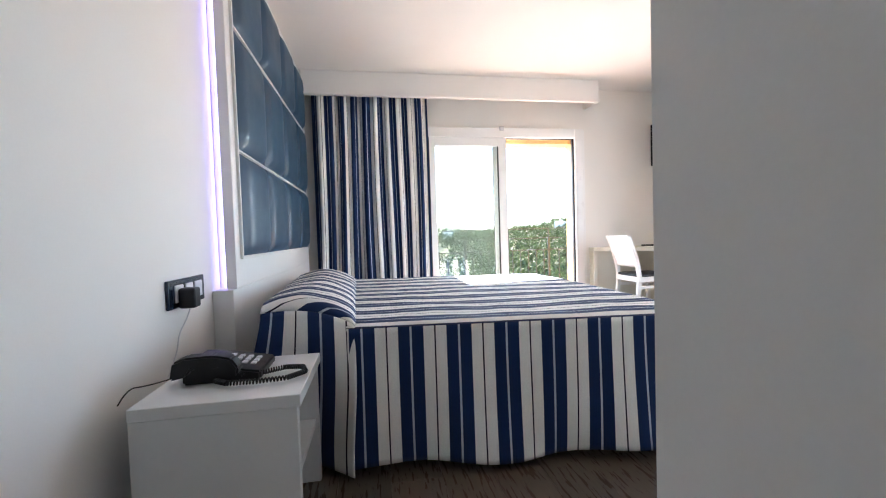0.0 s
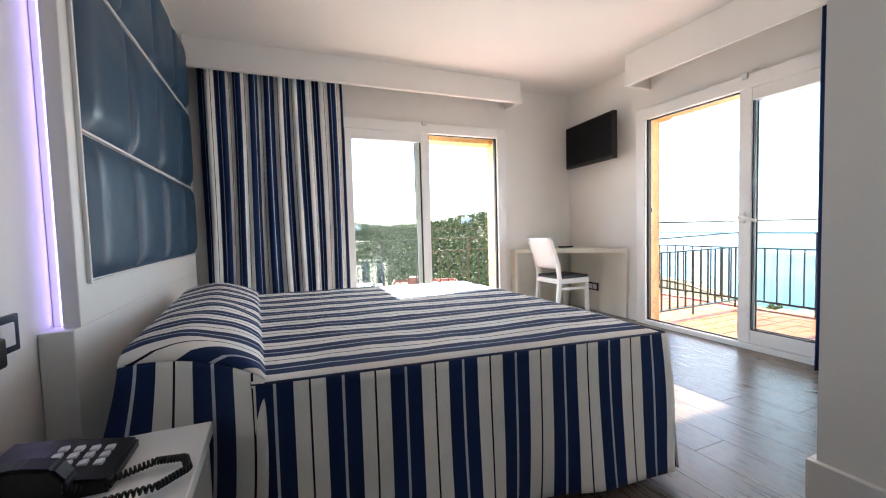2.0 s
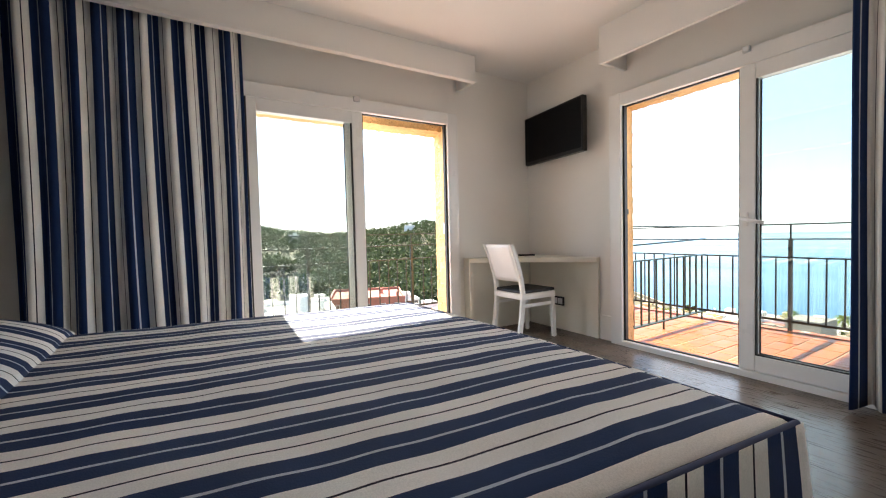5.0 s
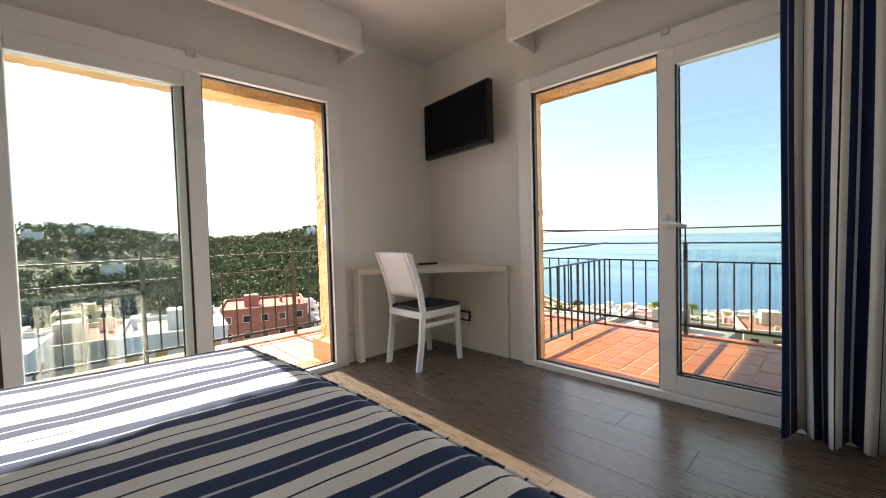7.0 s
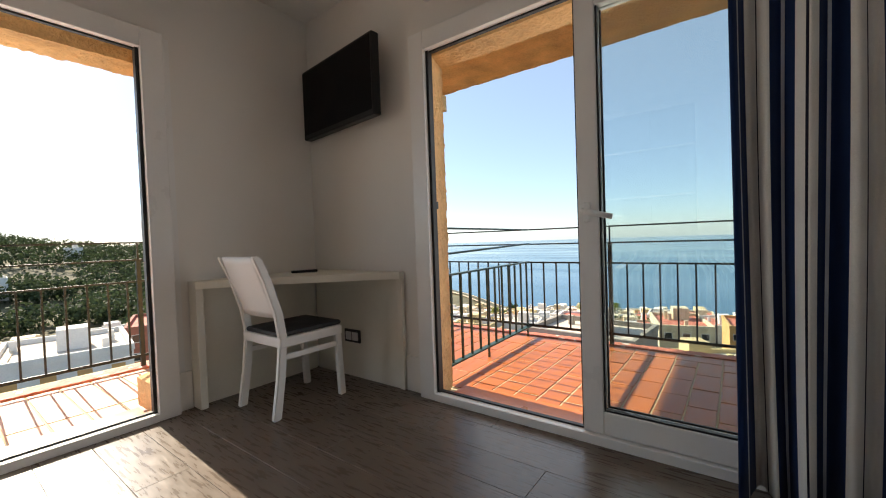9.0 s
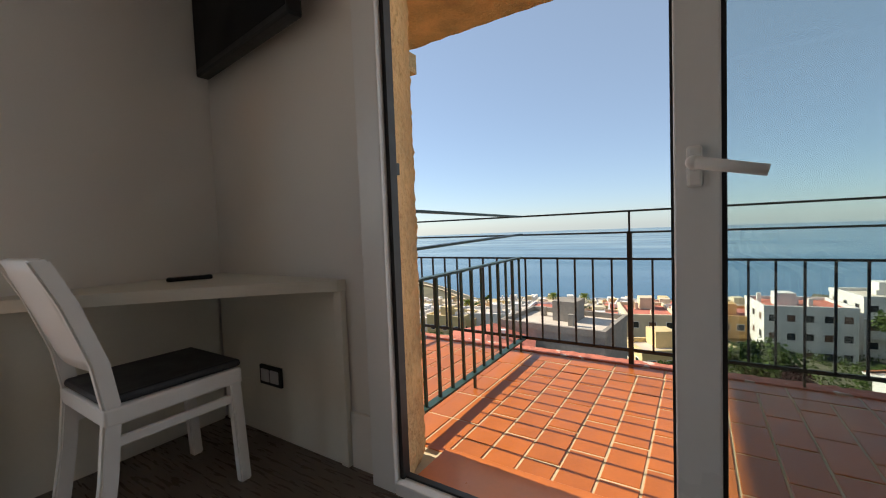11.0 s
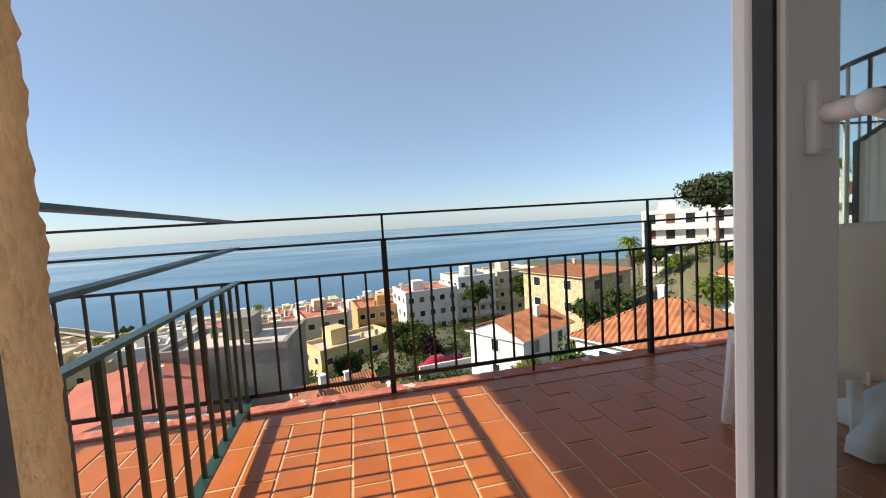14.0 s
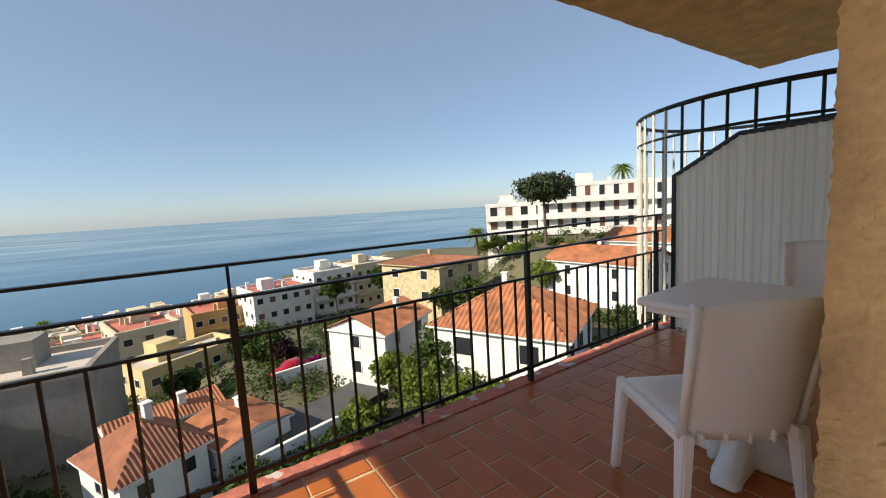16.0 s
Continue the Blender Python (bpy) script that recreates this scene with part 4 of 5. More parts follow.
    for f, n in enumerate(cols):
        for r in range(rows):
            for c in range(n):
                L = dep if f < 2 else w
                s = (c + 0.5) / n * L - L / 2
                z = r * storey + storey * 0.36
                ww, wh = win[0], min(win[1], storey * 0.62)
                o = (w if f < 2 else dep) / 2
                sg = -1 if f in (0, 2) else 1
                def face(bm, a0, a1, o0, o1, c0, c1):
                    o0, o1 = sorted((sg * o0, sg * o1))
                    box(bm, *((o0, o1, a0, a1, c0, c1) if f < 2 else (a0, a1, o0, o1, c0, c1)))
                bm = bmesh.new()
                face(bm, s - ww / 2 - 0.09, s + ww / 2 + 0.09, o + 0.005, o + 0.07, z - 0.1, z)
                face(bm, s - ww / 2 - 0.09, s - ww / 2, o + 0.005, o + 0.05, z, z + wh)
                face(bm, s + ww / 2, s + ww / 2 + 0.09, o + 0.005, o + 0.05, z, z + wh)
                face(bm, s - ww / 2 - 0.09, s + ww / 2 + 0.09, o + 0.005, o + 0.05, z + wh, z + wh + 0.09)
                wo = add("window", bm, WHITEWASH)
                bm = bmesh.new()
                face(bm, s - ww / 2, s + ww / 2, o + 0.003, o + 0.02, z, z + wh)
                add("pane", bm, glassmat or (SHUTTER if (c + r) % 3 == 1 and roof == "flat" else DARKGLASS), wo)
            if balcony and n and f == 0:
                bm = bmesh.new()
                L = dep
                o = w / 2
                box(bm, -o - 1.2, -o, -L / 2, L / 2, r * storey - 0.08, r * storey + 0.08)
                box(bm, -o - 1.2, -o - 1.1, -L / 2, L / 2, r * storey + 0.08, r * storey + 0.55)
                add("balcony", bm, material)
    return h


# houses on the slope below the terrace
building("house", -43.0, 35.2, 11.2, 10.0, 26.6, -12.6, -9.0, WHITEWASH, "white villa under a hipped orange clay tile roof", "hip", 2.9, 1, (3, 2, 2, 2), ROOFTILE, (1.5, 1.5), wave=0.09, pitch=0.42)
building("house", -23.2, 39.8, 8.0, 6.5, -60, -14.8, -10.0, WHITEWASH, "white two-storey house with an orange tile roof", "gable", 1.4, 2, (1, 1, 2, 2), ROOFTILE, (0.8, 1.1), over=0.35, wave=0.05, pitch=0.28)
building("house", -31.0, 66.0, 12.0, 11.0, 20, -14.5, -8.0, STONE, "yellow stone house with a flat tiled roof", "hip", 0.9, 2, (2, 2, 2, 2), DARKTILE, (1.3, 1.3))
building("house", -55.5, 58.0, 13.0, 9.0, 8, -13.0, -7.4, WHITEWASH, "white house with orange tile roof on the hill", "gable", 1.8, 2, (3, 2, 3, 2), ROOFTILE, (0.8, 1.2))
building("house", -60.5, 70.0, 10.0, 9.0, 8, -12.0, -6.0, WHITEWASH, "white house with orange tile roof on the hill", "gable", 1.8, 2, (2, 2, 2, 2), ROOFTILE, (0.8, 1.2))
building("house", 6.8, 30.7, 5.7, 4.7, 26.7, -17.5, -13.0, WHITEWASH, "white cottage with a weathered hipped tile roof", "hip", 1.9, 2, (2, 1, 3, 1), DARKTILE, (0.8, 0.9), over=0.35, wave=0.05, pitch=0.26)
building("house", -3.0, 32.0, 5.6, 5.0, 24, -17.8, -13.7, WHITEWASH, "white house with a low clay tile roof", "gable", 0.6, 1, (2, 1, 2, 1), ROOFTILE, (0.8, 1.0), over=0.3, wave=0.04, pitch=0.26)
building("house", 4.3, 36.0, 6.8, 3.2, -74, -18.0, -13.3, WHITEWASH, "long white outbuilding with a clay tile roof", "gable", 0.8, 1, (1, 1, 1, 1), ROOFTILE, (0.5, 0.6), over=0.3, wave=0.04, pitch=0.26)
building("building", 15.8, 47.7, 9.0, 12.0, -5, -24.0, -10.6, GREYWALL, "stained grey blind party wall of a tall block", "flat", 0, 0, (0, 0, 0, 0))
building("house", 27.0, 40.0, 13.0, 9.0, 18, -20.0, -11.6, WHITEWASH, "house with a broad red tiled roof below the terrace", "gable", 1.0, 2, (2, 1, 2, 1), REDROOF, (0.8, 1.0), wave=0.04)
building("building", 1.7, 64.2, 6.5, 12.8, 29, -25.0, -17.2, YELLOW, "pale yellow three-storey block with a flat roof", "flat", 0, 3, (5, 0, 2, 2), FLATROOF, (1.0, 0.9))
building("building", 5.5, 90.0, 13.0, 9.0, 16, -29.0, -17.4, CREAMWASH, "cream apartment block with a red roof terrace", "flat", 0, 4, (3, 0, 3, 4), REDROOF, (1.2, 1.1))
building("building", -2.5, 104.0, 12.0, 12.0, 8, -30.0, -19.5, OCHREWASH, "ochre apartment block with balconies", "flat", 0, 3, (5, 0, 3, 0), REDROOF, (1.2, 1.2), balcony=True)
building("building", -9.4, 98.0, 11.0, 13.0, 10, -32.0, -15.6, WHITEWASH, "white apartment block with a flat red roof", "flat", 0, 5, (5, 0, 3, 3), REDROOF, (1.2, 1.2))
building("building", -15.8, 108.0, 11.0, 11.0, 12, -34.0, -14.3, WHITEWASH, "tall white apartment block with balconies", "flat", 0, 6, (4, 0, 4, 3), FLATROOF, (1.2, 1.2), balcony=True)
building("building", -21.5, 118.0, 12.0, 14.0, 12, -30.0, -14.6, CREAMWASH, "white apartment block behind the trees", "flat", 0, 4, (5, 0, 3, 0), FLATROOF, (1.2, 1.2), balcony=True)
building("building", 10.5, 112.0, 10.0, 9.0, 8, -34.0, -25.0, WHITEWASH, "low white house near the beach", "flat", 0, 2, (3, 0, 3, 0), FLATROOF, (1.1, 1.2))
rt = random.Random(5)
for k in range(80):
    b = rt.uniform(-26, 38)
    d = rt.uniform(112, 190) if b > -3 else rt.uniform(125, 290)
    g = ground_z(b, d)
    hgt = rt.uniform(4, 7) if b > 8 else rt.uniform(5, 9)
    hgt = min(hgt, 1 - d * math.tan(radians(10.0 - 0.12 * max(0, -b))) - g - 1.5)    # none hides the shore behind it
    if hgt < 2.6:
        continue
    building("building", b, d, rt.uniform(8, 14), rt.uniform(8, 16), 10 + rt.uniform(-8, 8), g, g + hgt, rt.choice((WHITEWASH, WHITEWASH, CREAMWASH, CREAMWASH, YELLOW)), "small flat-roofed town house near the shore", "flat", 0, max(1, int(hgt // 3)), (3, 0, 2, 2), rt.choice((FLATROOF, FLATROOF, REDROOF)), (1.2, 1.2))

# the hotel on the hill
building("building", -43.5, 92.0, 10.0, 13.0, -40, -9.0, -0.2, WHITEWASH, "white hotel wing with balconies on the hill", "flat", 0, 3, (4, 0, 3, 3), FLATROOF, (1.5, 1.9), balcony=True)
building("building", -53.5, 88.0, 10.0, 21.0, -43, -9.0, 3.2, WHITEWASH, "long white hotel with rows of balconies", "flat", 0, 4, (8, 0, 3, 3), FLATROOF, (1.0, 1.9), balcony=True)
building("building", -65.0, 92.0, 10.0, 20.0, -50, -9.0, 3.0, WHITEWASH, "long white hotel with rows of balconies", "flat", 0, 4, (8, 0, 3, 3), FLATROOF, (1.0, 1.9), balcony=True)

# the valley to the north
building("building", 71.2, 97.0, 17.0, 17.0, 70, -27.0, -13.6, BRICK, "red brick apartment block with pale floor bands", "flat", 0, 4, (5, 0, 5, 5), REDROOF, (1.2, 1.3))
building("building", 89.0, 150.0, 12.0, 12.0, 85, -26.0, -18.0, YELLOW, "yellow apartment block in the valley", "flat", 0, 4, (4, 0, 4, 4), FLATROOF, (1.2, 1.3))
for k, (b, d, w, dep, top) in enumerate(((82, 62, 14, 11, -10.2), (91, 66, 14, 12, -10.6), (99, 60, 13, 12, -9.6), (62, 88, 11, 9, -16.5), (84, 96, 13, 12, -15.2), (95, 104, 15, 12, -16), (57, 105, 12, 10, -19.5), (107, 70, 14, 12, -10), (78, 125, 12, 9, -19), (66, 130, 12, 9, -20))):
    building("building", b, d, w, dep, 80, -26.0, top, (WHITEWASH, CREAMWASH, WHITEWASH)[k % 3], "white apartment block in the valley", "flat", 0, 4, (4, 0, 4, 4), (FLATROOF, REDROOF)[k % 2], (1.2, 1.3), glassmat=OCHREWASH if k in (0, 1) else None)
for b, d in ((92, 330), (95, 345), (88, 350), (64, 350), (86, 240), (80, 340)):
    g = ground_z(b, d)
    building("building", b, d, 18, 9, b, g - 2, g + 7, WHITEWASH, "white villa on the wooded ridge", "flat", 0, 2, (0, 0, 5, 5), FLATROOF, (1.5, 1.5))


# ---- trees ----
def leaf_mat(name, color, per=0.35, through_light=0.45):
    m = bpy.data.materials.new(name)
    m.use_nodes = True
    n, k = m.node_tree.nodes, m.node_tree.links.new
    g = n.new("ShaderNodeNewGeometry")
    r = n.new("ShaderNodeMapRange")
    r.inputs["To Min"].default_value, r.inputs["To Max"].default_value = 1 - per, 1 + per
    k(g.outputs["Random Per Island"], r.inputs["Value"])
    mul = n.new("ShaderNodeVectorMath")
    mul.operation = "SCALE"
    mul.inputs[0].default_value = color
    k(r.outputs[0], mul.inputs["Scale"])
    b = n["Principled BSDF"]
    k(mul.outputs[0], b.inputs["Base Color"])
    b.inputs["Roughness"].default_value = 0.7
    b.inputs["Specular IOR Level"].default_value = 0.15
    tr, mx = n.new("ShaderNodeBsdfTranslucent"), n.new("ShaderNodeMixShader")
    mul2 = n.new("ShaderNodeVectorMath")
    mul2.operation = "SCALE"
    mul2.inputs["Scale"].default_value = 1.6
    k(mul.outputs[0], mul2.inputs[0])
    k(mul2.outputs[0], tr.inputs["Color"])
    mx.inputs[0].default_value = through_light
    k(b.outputs[0], mx.inputs[1])
    k(tr.outputs[0], mx.inputs[2])
    k(mx.outputs[0], n["Material Output"].inputs["Surface"])
    return m


LEAF = leaf_mat("broad green leaves", (0.060, 0.090, 0.022), 0.45, 0.35)
LEAFLIGHT = leaf_mat("light green leaves", (0.150, 0.190, 0.035))
PINE = leaf_mat("pine needles", (0.044, 0.062, 0.028), 0.35, 0.22)
PURPLE = leaf_mat("dark purple leaves", (0.030, 0.012, 0.014))
MAGENTA = leaf_mat("magenta bougainvillea", (0.30, 0.015, 0.14))
BARK = mat("tree bark", (0.10, 0.07, 0.05), 0.95, 0.3, 2, 20, 0.4)
rng = np.random.default_rng(3)


def leaves(centres, radii, per, size, flat=1.0):
    """Small leaf quads thrown round clump centres, as one mesh's points and faces."""
    c = np.repeat(np.asarray(centres, float), per, 0)
    r = np.repeat(np.asarray(radii, float), per)
    n = len(c)
    v = rng.normal(size=(n, 3))
    v /= np.linalg.norm(v, axis=1)[:, None]
    p = c + v * (r * rng.uniform(0.55, 1.05, n))[:, None] * np.array([1, 1, flat])
    a = rng.normal(size=(n, 3))
    a /= np.linalg.norm(a, axis=1)[:, None]
    t = np.cross(a, v + 0.01)
    t /= np.linalg.norm(t, axis=1)[:, None] + 1e-9
    s = size * rng.uniform(0.6, 1.3, n)[:, None]
    q = np.stack((p - a * s - t * s * 0.6, p + a * s - t * s * 0.6, p + a * s * 0.8 + t * s * 0.6, p - a * s * 0.8 + t * s * 0.6), 1).reshape(-1, 3)
    return q, np.arange(4 * n).reshape(-1, 4)


def leaf_mesh(name, q, f, material):
    me = bpy.data.meshes.new(name)
    me.from_pydata(q.tolist(), [], f.tolist())
    me.materials.append(material)
    return me


def tree(b, d, height, spread, material, label, trunk=0.35, leafsize=0.22, crown_flat=0.8, base=None, count=34, per=42, category="tree"):
    x, y, z = spot(b, d)
    if base is not None:
        z = base
    h = holder("tree", (x, y, z), label, category)
    bm = bmesh.new()
    th = height * trunk
    rod(bm, (0, 0, -1.0), (0.1, 0.05, th), 0.045 * height * 0.5 + 0.05, 8, 0.03 * height * 0.5 + 0.03)
    for k in range(6):
        a = k * 1.05 + b
        rod(bm, (0.1, 0.05, th * 0.95), (0.1 + spread * 0.45 * math.cos(a), 0.05 + spread * 0.45 * math.sin(a), th + (height - th) * 0.45), 0.02 * height * 0.5 + 0.02, 6, 0.02)
    ob = new("trunk", finish("trunk", bm, BARK))
    ob.parent = h
    cs, rs = [], []
    for _ in range(count):
        v = rng.normal(size=3)
        v /= np.linalg.norm(v)
        k = rng.uniform(0.3, 1.0)
        ch = (height - th) / 2
        cs.append((v[0] * spread * 0.72 * k, v[1] * spread * 0.72 * k, th + ch + v[2] * ch * crown_flat * k))
        rs.append(rng.uniform(0.16, 0.34) * spread)
    q, f = leaves(cs, rs, per, leafsize)
    ob = new("crown", leaf_mesh("crown", q, f, material))
    ob.parent = h
    return h


tree(-47.6, 62, 9.7, 5.3, PINE, "umbrella pine with a bare trunk", 0.60, 0.21, 0.8, -5.0, 95, 110)
tree(-6.6, 55, 7.5, 4.2, LEAF, "broad green tree behind the houses", 0.25, 0.24, base=-19.6, count=46, per=60)
tree(-9.8, 52, 5.5, 2.4, PURPLE, "dark purple-leaved tree behind the wall", 0.3, 0.2, base=-19.5, count=30, per=55)
tree(-13.4, 46, 2.8, 1.5, MAGENTA, "magenta bougainvillea in bloom", 0.2, 0.15, base=-17.5, count=26, per=55, category="shrub")
tree(-24.5, 34, 4.6, 2.6, LEAFLIGHT, "light green garden tree", 0.2, 0.16, base=-15.5, count=34, per=60)
tree(-31.5, 34, 5.4, 3.2, LEAF, "green garden tree beside the villa", 0.2, 0.16, base=-15.0, count=40, per=60)
tree(-28.2, 31, 4.2, 3.2, LEAFLIGHT, "light green hedge tree by the street", 0.15, 0.15, base=-15.5, count=36, per=60)
tree(-34.5, 28.5, 3.4, 2.6, LEAFLIGHT, "garden shrub beside the villa", 0.12, 0.14, base=-14.5, count=30, per=60, category="shrub")
tree(-40.0, 27.5, 2.6, 1.8, LEAFLIGHT, "garden shrub beside the villa", 0.12, 0.14, base=-14.2, count=30, per=60, category="shrub")
tree(-17.2, 92, 7.5, 4.0, LEAF, "dark green tree between the blocks", 0.3, 0.30, base=-21.0, count=34, per=50)
tree(-24.0, 90, 8.0, 4.6, LEAF, "dark green tree between the blocks", 0.3, 0.30, base=-19.5, count=34, per=50)
tree(-36.5, 58, 5.0, 3.0, LEAF, "green tree below the stone house", 0.2, 0.22, base=-14.5)
tree(-33.0, 55, 4.0, 3.2, LEAF, "green tree below the stone house", 0.2, 0.22, base=-14.5)
tree(-47.5, 57, 4.0, 2.6, LEAFLIGHT, "green bush on the terrace wall", 0.15, 0.2, base=-11.5)
tree(-52.5, 47, 3.2, 2.6, LEAF, "green shrubs beside the white house", 0.15, 0.18, base=-13.8)
tree(-57.5, 45, 3.0, 2.8, LEAF, "green shrubs beside the white house", 0.15, 0.18, base=-13.6)
tree(-10.0, 28.5, 2.2, 1.8, LEAF, "garden shrub by the street", 0.12, 0.13, base=-16.6, category="shrub")
tree(-5.0, 25.5, 2.2, 1.9, LEAF, "garden shrub by the street", 0.12, 0.13, base=-16.0, category="shrub")
for k in range(14):
    tree(-39 - 2.0 * k, 76 + 3 * math.sin(k * 2.1), 3.4 + math.sin(k * 1.7), 2.4, LEAF if k % 2 else LEAFLIGHT, "green garden tree below the hotel", 0.2, 0.22, base=-9.5, count=22, per=40)
for k in range(16):
    b = rt.uniform(8, 37)
    tree(b, rt.uniform(120, 195), rt.uniform(5, 8), 3.2, LEAF, "dark green tree among the shore houses", 0.3, 0.35, count=20, per=36)


def palm(b, d, height, base=None):
    x, y, z = spot(b, d)
    z = z if base is None else base
    h = holder("palm", (x, y, z), "palm tree with a tall bare trunk", "palm")
    bm = bmesh.new()
    rod(bm, (0, 0, -0.5), (0.2, 0, height), 0.28, 8, 0.2)
    ob = new("trunk", finish("trunk", bm, BARK))
    ob.parent = h
    bm = bmesh.new()
    for k in range(46):
        a, e = k * 2.4, 0.95 - 1.5 * (k / 46)
        L = height * 0.16 + 1.9
        prev = None
        for s in range(7):
            t = s / 6
            r = L * t * math.cos(e * (1 - t * 0.3))
            zz = height + L * (t * math.sin(e) - 0.75 * t * t)
            w = 0.34 * (1 - t) * min(1, t * 5 + 0.2)
            ca, sa = math.cos(a), math.sin(a)
            row = (bm.verts.new((0.2 + r * ca - w * sa, r * sa + w * ca, zz - w * 0.5)), bm.verts.new((0.2 + r * ca, r * sa, zz)), bm.verts.new((0.2 + r * ca + w * sa, r * sa - w * ca, zz - w * 0.5)))
            if prev:
                bm.faces.new((prev[0], row[0], row[1], prev[1]))
                bm.faces.new((prev[1], row[1], row[2], prev[2]))
            prev = row
    ob = new("fronds", finish("fronds", bm, LEAFLIGHT))
    ob.parent = h
    return h


palm(13.2, 165, 9.5, -36.5)
palm(17.3, 175, 8.5, -37)
palm(15.5, 120, 7.0, -31)
palm(-38.0, 72, 4.5, -8.5)
palm(-57.6, 96, 8.0, -1.0)
palm(29.5, 150, 8.0)

tree(-19.5, 30, 3.0, 2.2, LEAFLIGHT, "light green garden tree by the street", 0.15, 0.15, base=-16.4, count=30, per=60)
tree(-15.0, 27, 2.6, 2.2, LEAF, "green hedge below the terrace", 0.12, 0.14, base=-16.4, count=30, per=60, category="shrub")
tree(-36.5, 24, 2.6, 2.2, LEAFLIGHT, "light green hedge below the terrace", 0.12, 0.14, base=-14.6, count=30, per=60, category="shrub")
tree(-28.0, 24, 2.4, 2.2, LEAFLIGHT, "light green hedge below the terrace", 0.12, 0.14, base=-15.6, count=30, per=60, category="shrub")
tree(2.0, 50, 5.0, 2.6, LEAF, "green tree behind the cottages", 0.25, 0.2, base=-19.5, count=30, per=55)

# woods on the northern hill
cs, rs = [], []
for _ in range(4400):
    b, d = rng.uniform(40, 118), rng.uniform(130, 430)
    if 79 < b and 190 < d < 330 and (math.sin(d * 0.09 + b * 0.1) > 0.1):
        continue
    if d < 165 and b > 76:
        continue
    x, y, z = spot(b, d)
    k = rng.uniform(2.4, 4.8)
    cs += [(x, y, z + k * 0.9), (x + rng.uniform(-2, 2), y + rng.uniform(-2, 2), z + k * 1.5)]
    rs += [k, k * 0.75]
q, f = leaves(cs, rs, 26, 0.58, 0.8)
tagged(new("woods", leaf_mesh("woods", q, f, PINE)), "dense dark pine woods over the valley slope", "woods", kind="stuff")
cs, rs = [], []
for _ in range(2300):
    b, d = rng.uniform(-64, 40), rng.uniform(22, 112)
    x, y, z = spot(b, d)
    t = (-6 - b) / 22
    if -0.1 < t < 1.1 and abs(d - 31.5 - 10 * t * t) < 3.2:
        continue
    cs.append((x, y, z + 0.3))
    rs.append(rng.uniform(0.5, 1.6))
q, f = leaves(cs, rs, 40, 0.15, 0.7)
tagged(new("scrub", leaf_mesh("scrub", q, f, LEAF)), "green scrub and hedges between the houses", "scrub", kind="stuff")

# street with a parked red car
bm = bmesh.new()
prev = None
for k in range(40):
    t = k / 39
    b, d = -6 - 22 * t, 31.5 + 10 * t * t
    x, y, z = spot(b, d, 0.45)
    row = [bm.verts.new((x - 1.9, y - 0.8, z)), bm.verts.new((x + 1.9, y + 0.8, z))]
    if prev:
        bm.faces.new((prev[0], prev[1], row[1], row[0]))
    prev = row
r = bmesh.ops.extrude_face_region(bm, geom=bm.faces[:])
bmesh.ops.translate(bm, vec=(0, 0, -0.8), verts=[v for v in r["geom"] if isinstance(v, bmesh.types.BMVert)])
bmesh.ops.recalc_face_normals(bm, faces=bm.faces)
thing("road", bm, ASPHALT, "narrow grey street between the garden walls", "street", kind="structure")
cx, cy, cz = spot(-10.4, 43.0, 0.47)
CARRED = mat("red car paint", (0.34, 0.010, 0.02), 0.25, 0.05, 2, 20, 0.0)
car = holder("car", (cx, cy, cz), "small red car parked in the street", "car")
bm = bmesh.new()
rows = []
for x, hw, h0, h1 in ((-2.0, 0.72, 0.35, 0.75), (-1.8, 0.82, 0.25, 0.95), (-1.1, 0.84, 0.22, 1.4), (0.2, 0.84, 0.22, 1.45), (0.95, 0.84, 0.22, 0.98), (1.8, 0.80, 0.25, 0.80), (2.0, 0.68, 0.35, 0.62)):
    rows.append([bm.verts.new((x, s * w, z)) for s, w, z in ((-1, hw, h0), (-1, hw, (h0 + h1) * 0.55), (-1, hw * 0.8, h1), (1, hw * 0.8, h1), (1, hw, (h0 + h1) * 0.55), (1, hw, h0))])
for p, q2 in zip(rows, rows[1:]):
    for i in range(6):
        bm.faces.new((p[i], p[(i + 1) % 6], q2[(i + 1) % 6], q2[i]))
bm.faces.new(rows[0][::-1])
bm.faces.new(rows[-1])
bmesh.ops.recalc_face_normals(bm, faces=bm.faces)
turned(bm, (0, 0, 0), 110)
ob = new("body", finish("body", bm, CARRED, True))
ob.parent = car
for sx in (-1.25, 1.25):
    for sy in (-0.75, 0.75):
        bm = bmesh.new()
        rod(bm, (sx, sy - 0.1, 0.3), (sx, sy + 0.1, 0.3), 0.3, 14)
        turned(bm, (0, 0, 0), 110)
        ob = new("wheel", finish("wheel", bm, GASKET))
        ob.parent = car

# garden walls
for b0, d0, b1, d1, hgt in ((-16, 29.5, -5, 27, 1.4), (-19, 44, -8, 41, 1.6), (-27, 39.5, -19, 38.5, 1.3), (-50, 62, -38, 60, 2.2), (-52, 50, -46, 40, 1.5)):
    a, c = Vector(spot(b0, d0)), Vector(spot(b1, d1))
    bm = bmesh.new()
    dd = c - a
    box(bm, -dd.length / 2, dd.length / 2, -0.15, 0.15, -1.5, hgt)
    bmesh.ops.transform(bm, matrix=Matrix.Translation((a + c) / 2) @ Matrix.Rotation(math.atan2(dd.y, dd.x), 4, "Z"), verts=bm.verts)
    thing("garden_wall", bm, WHITEWASH, "white rendered garden wall beside the street", "wall")


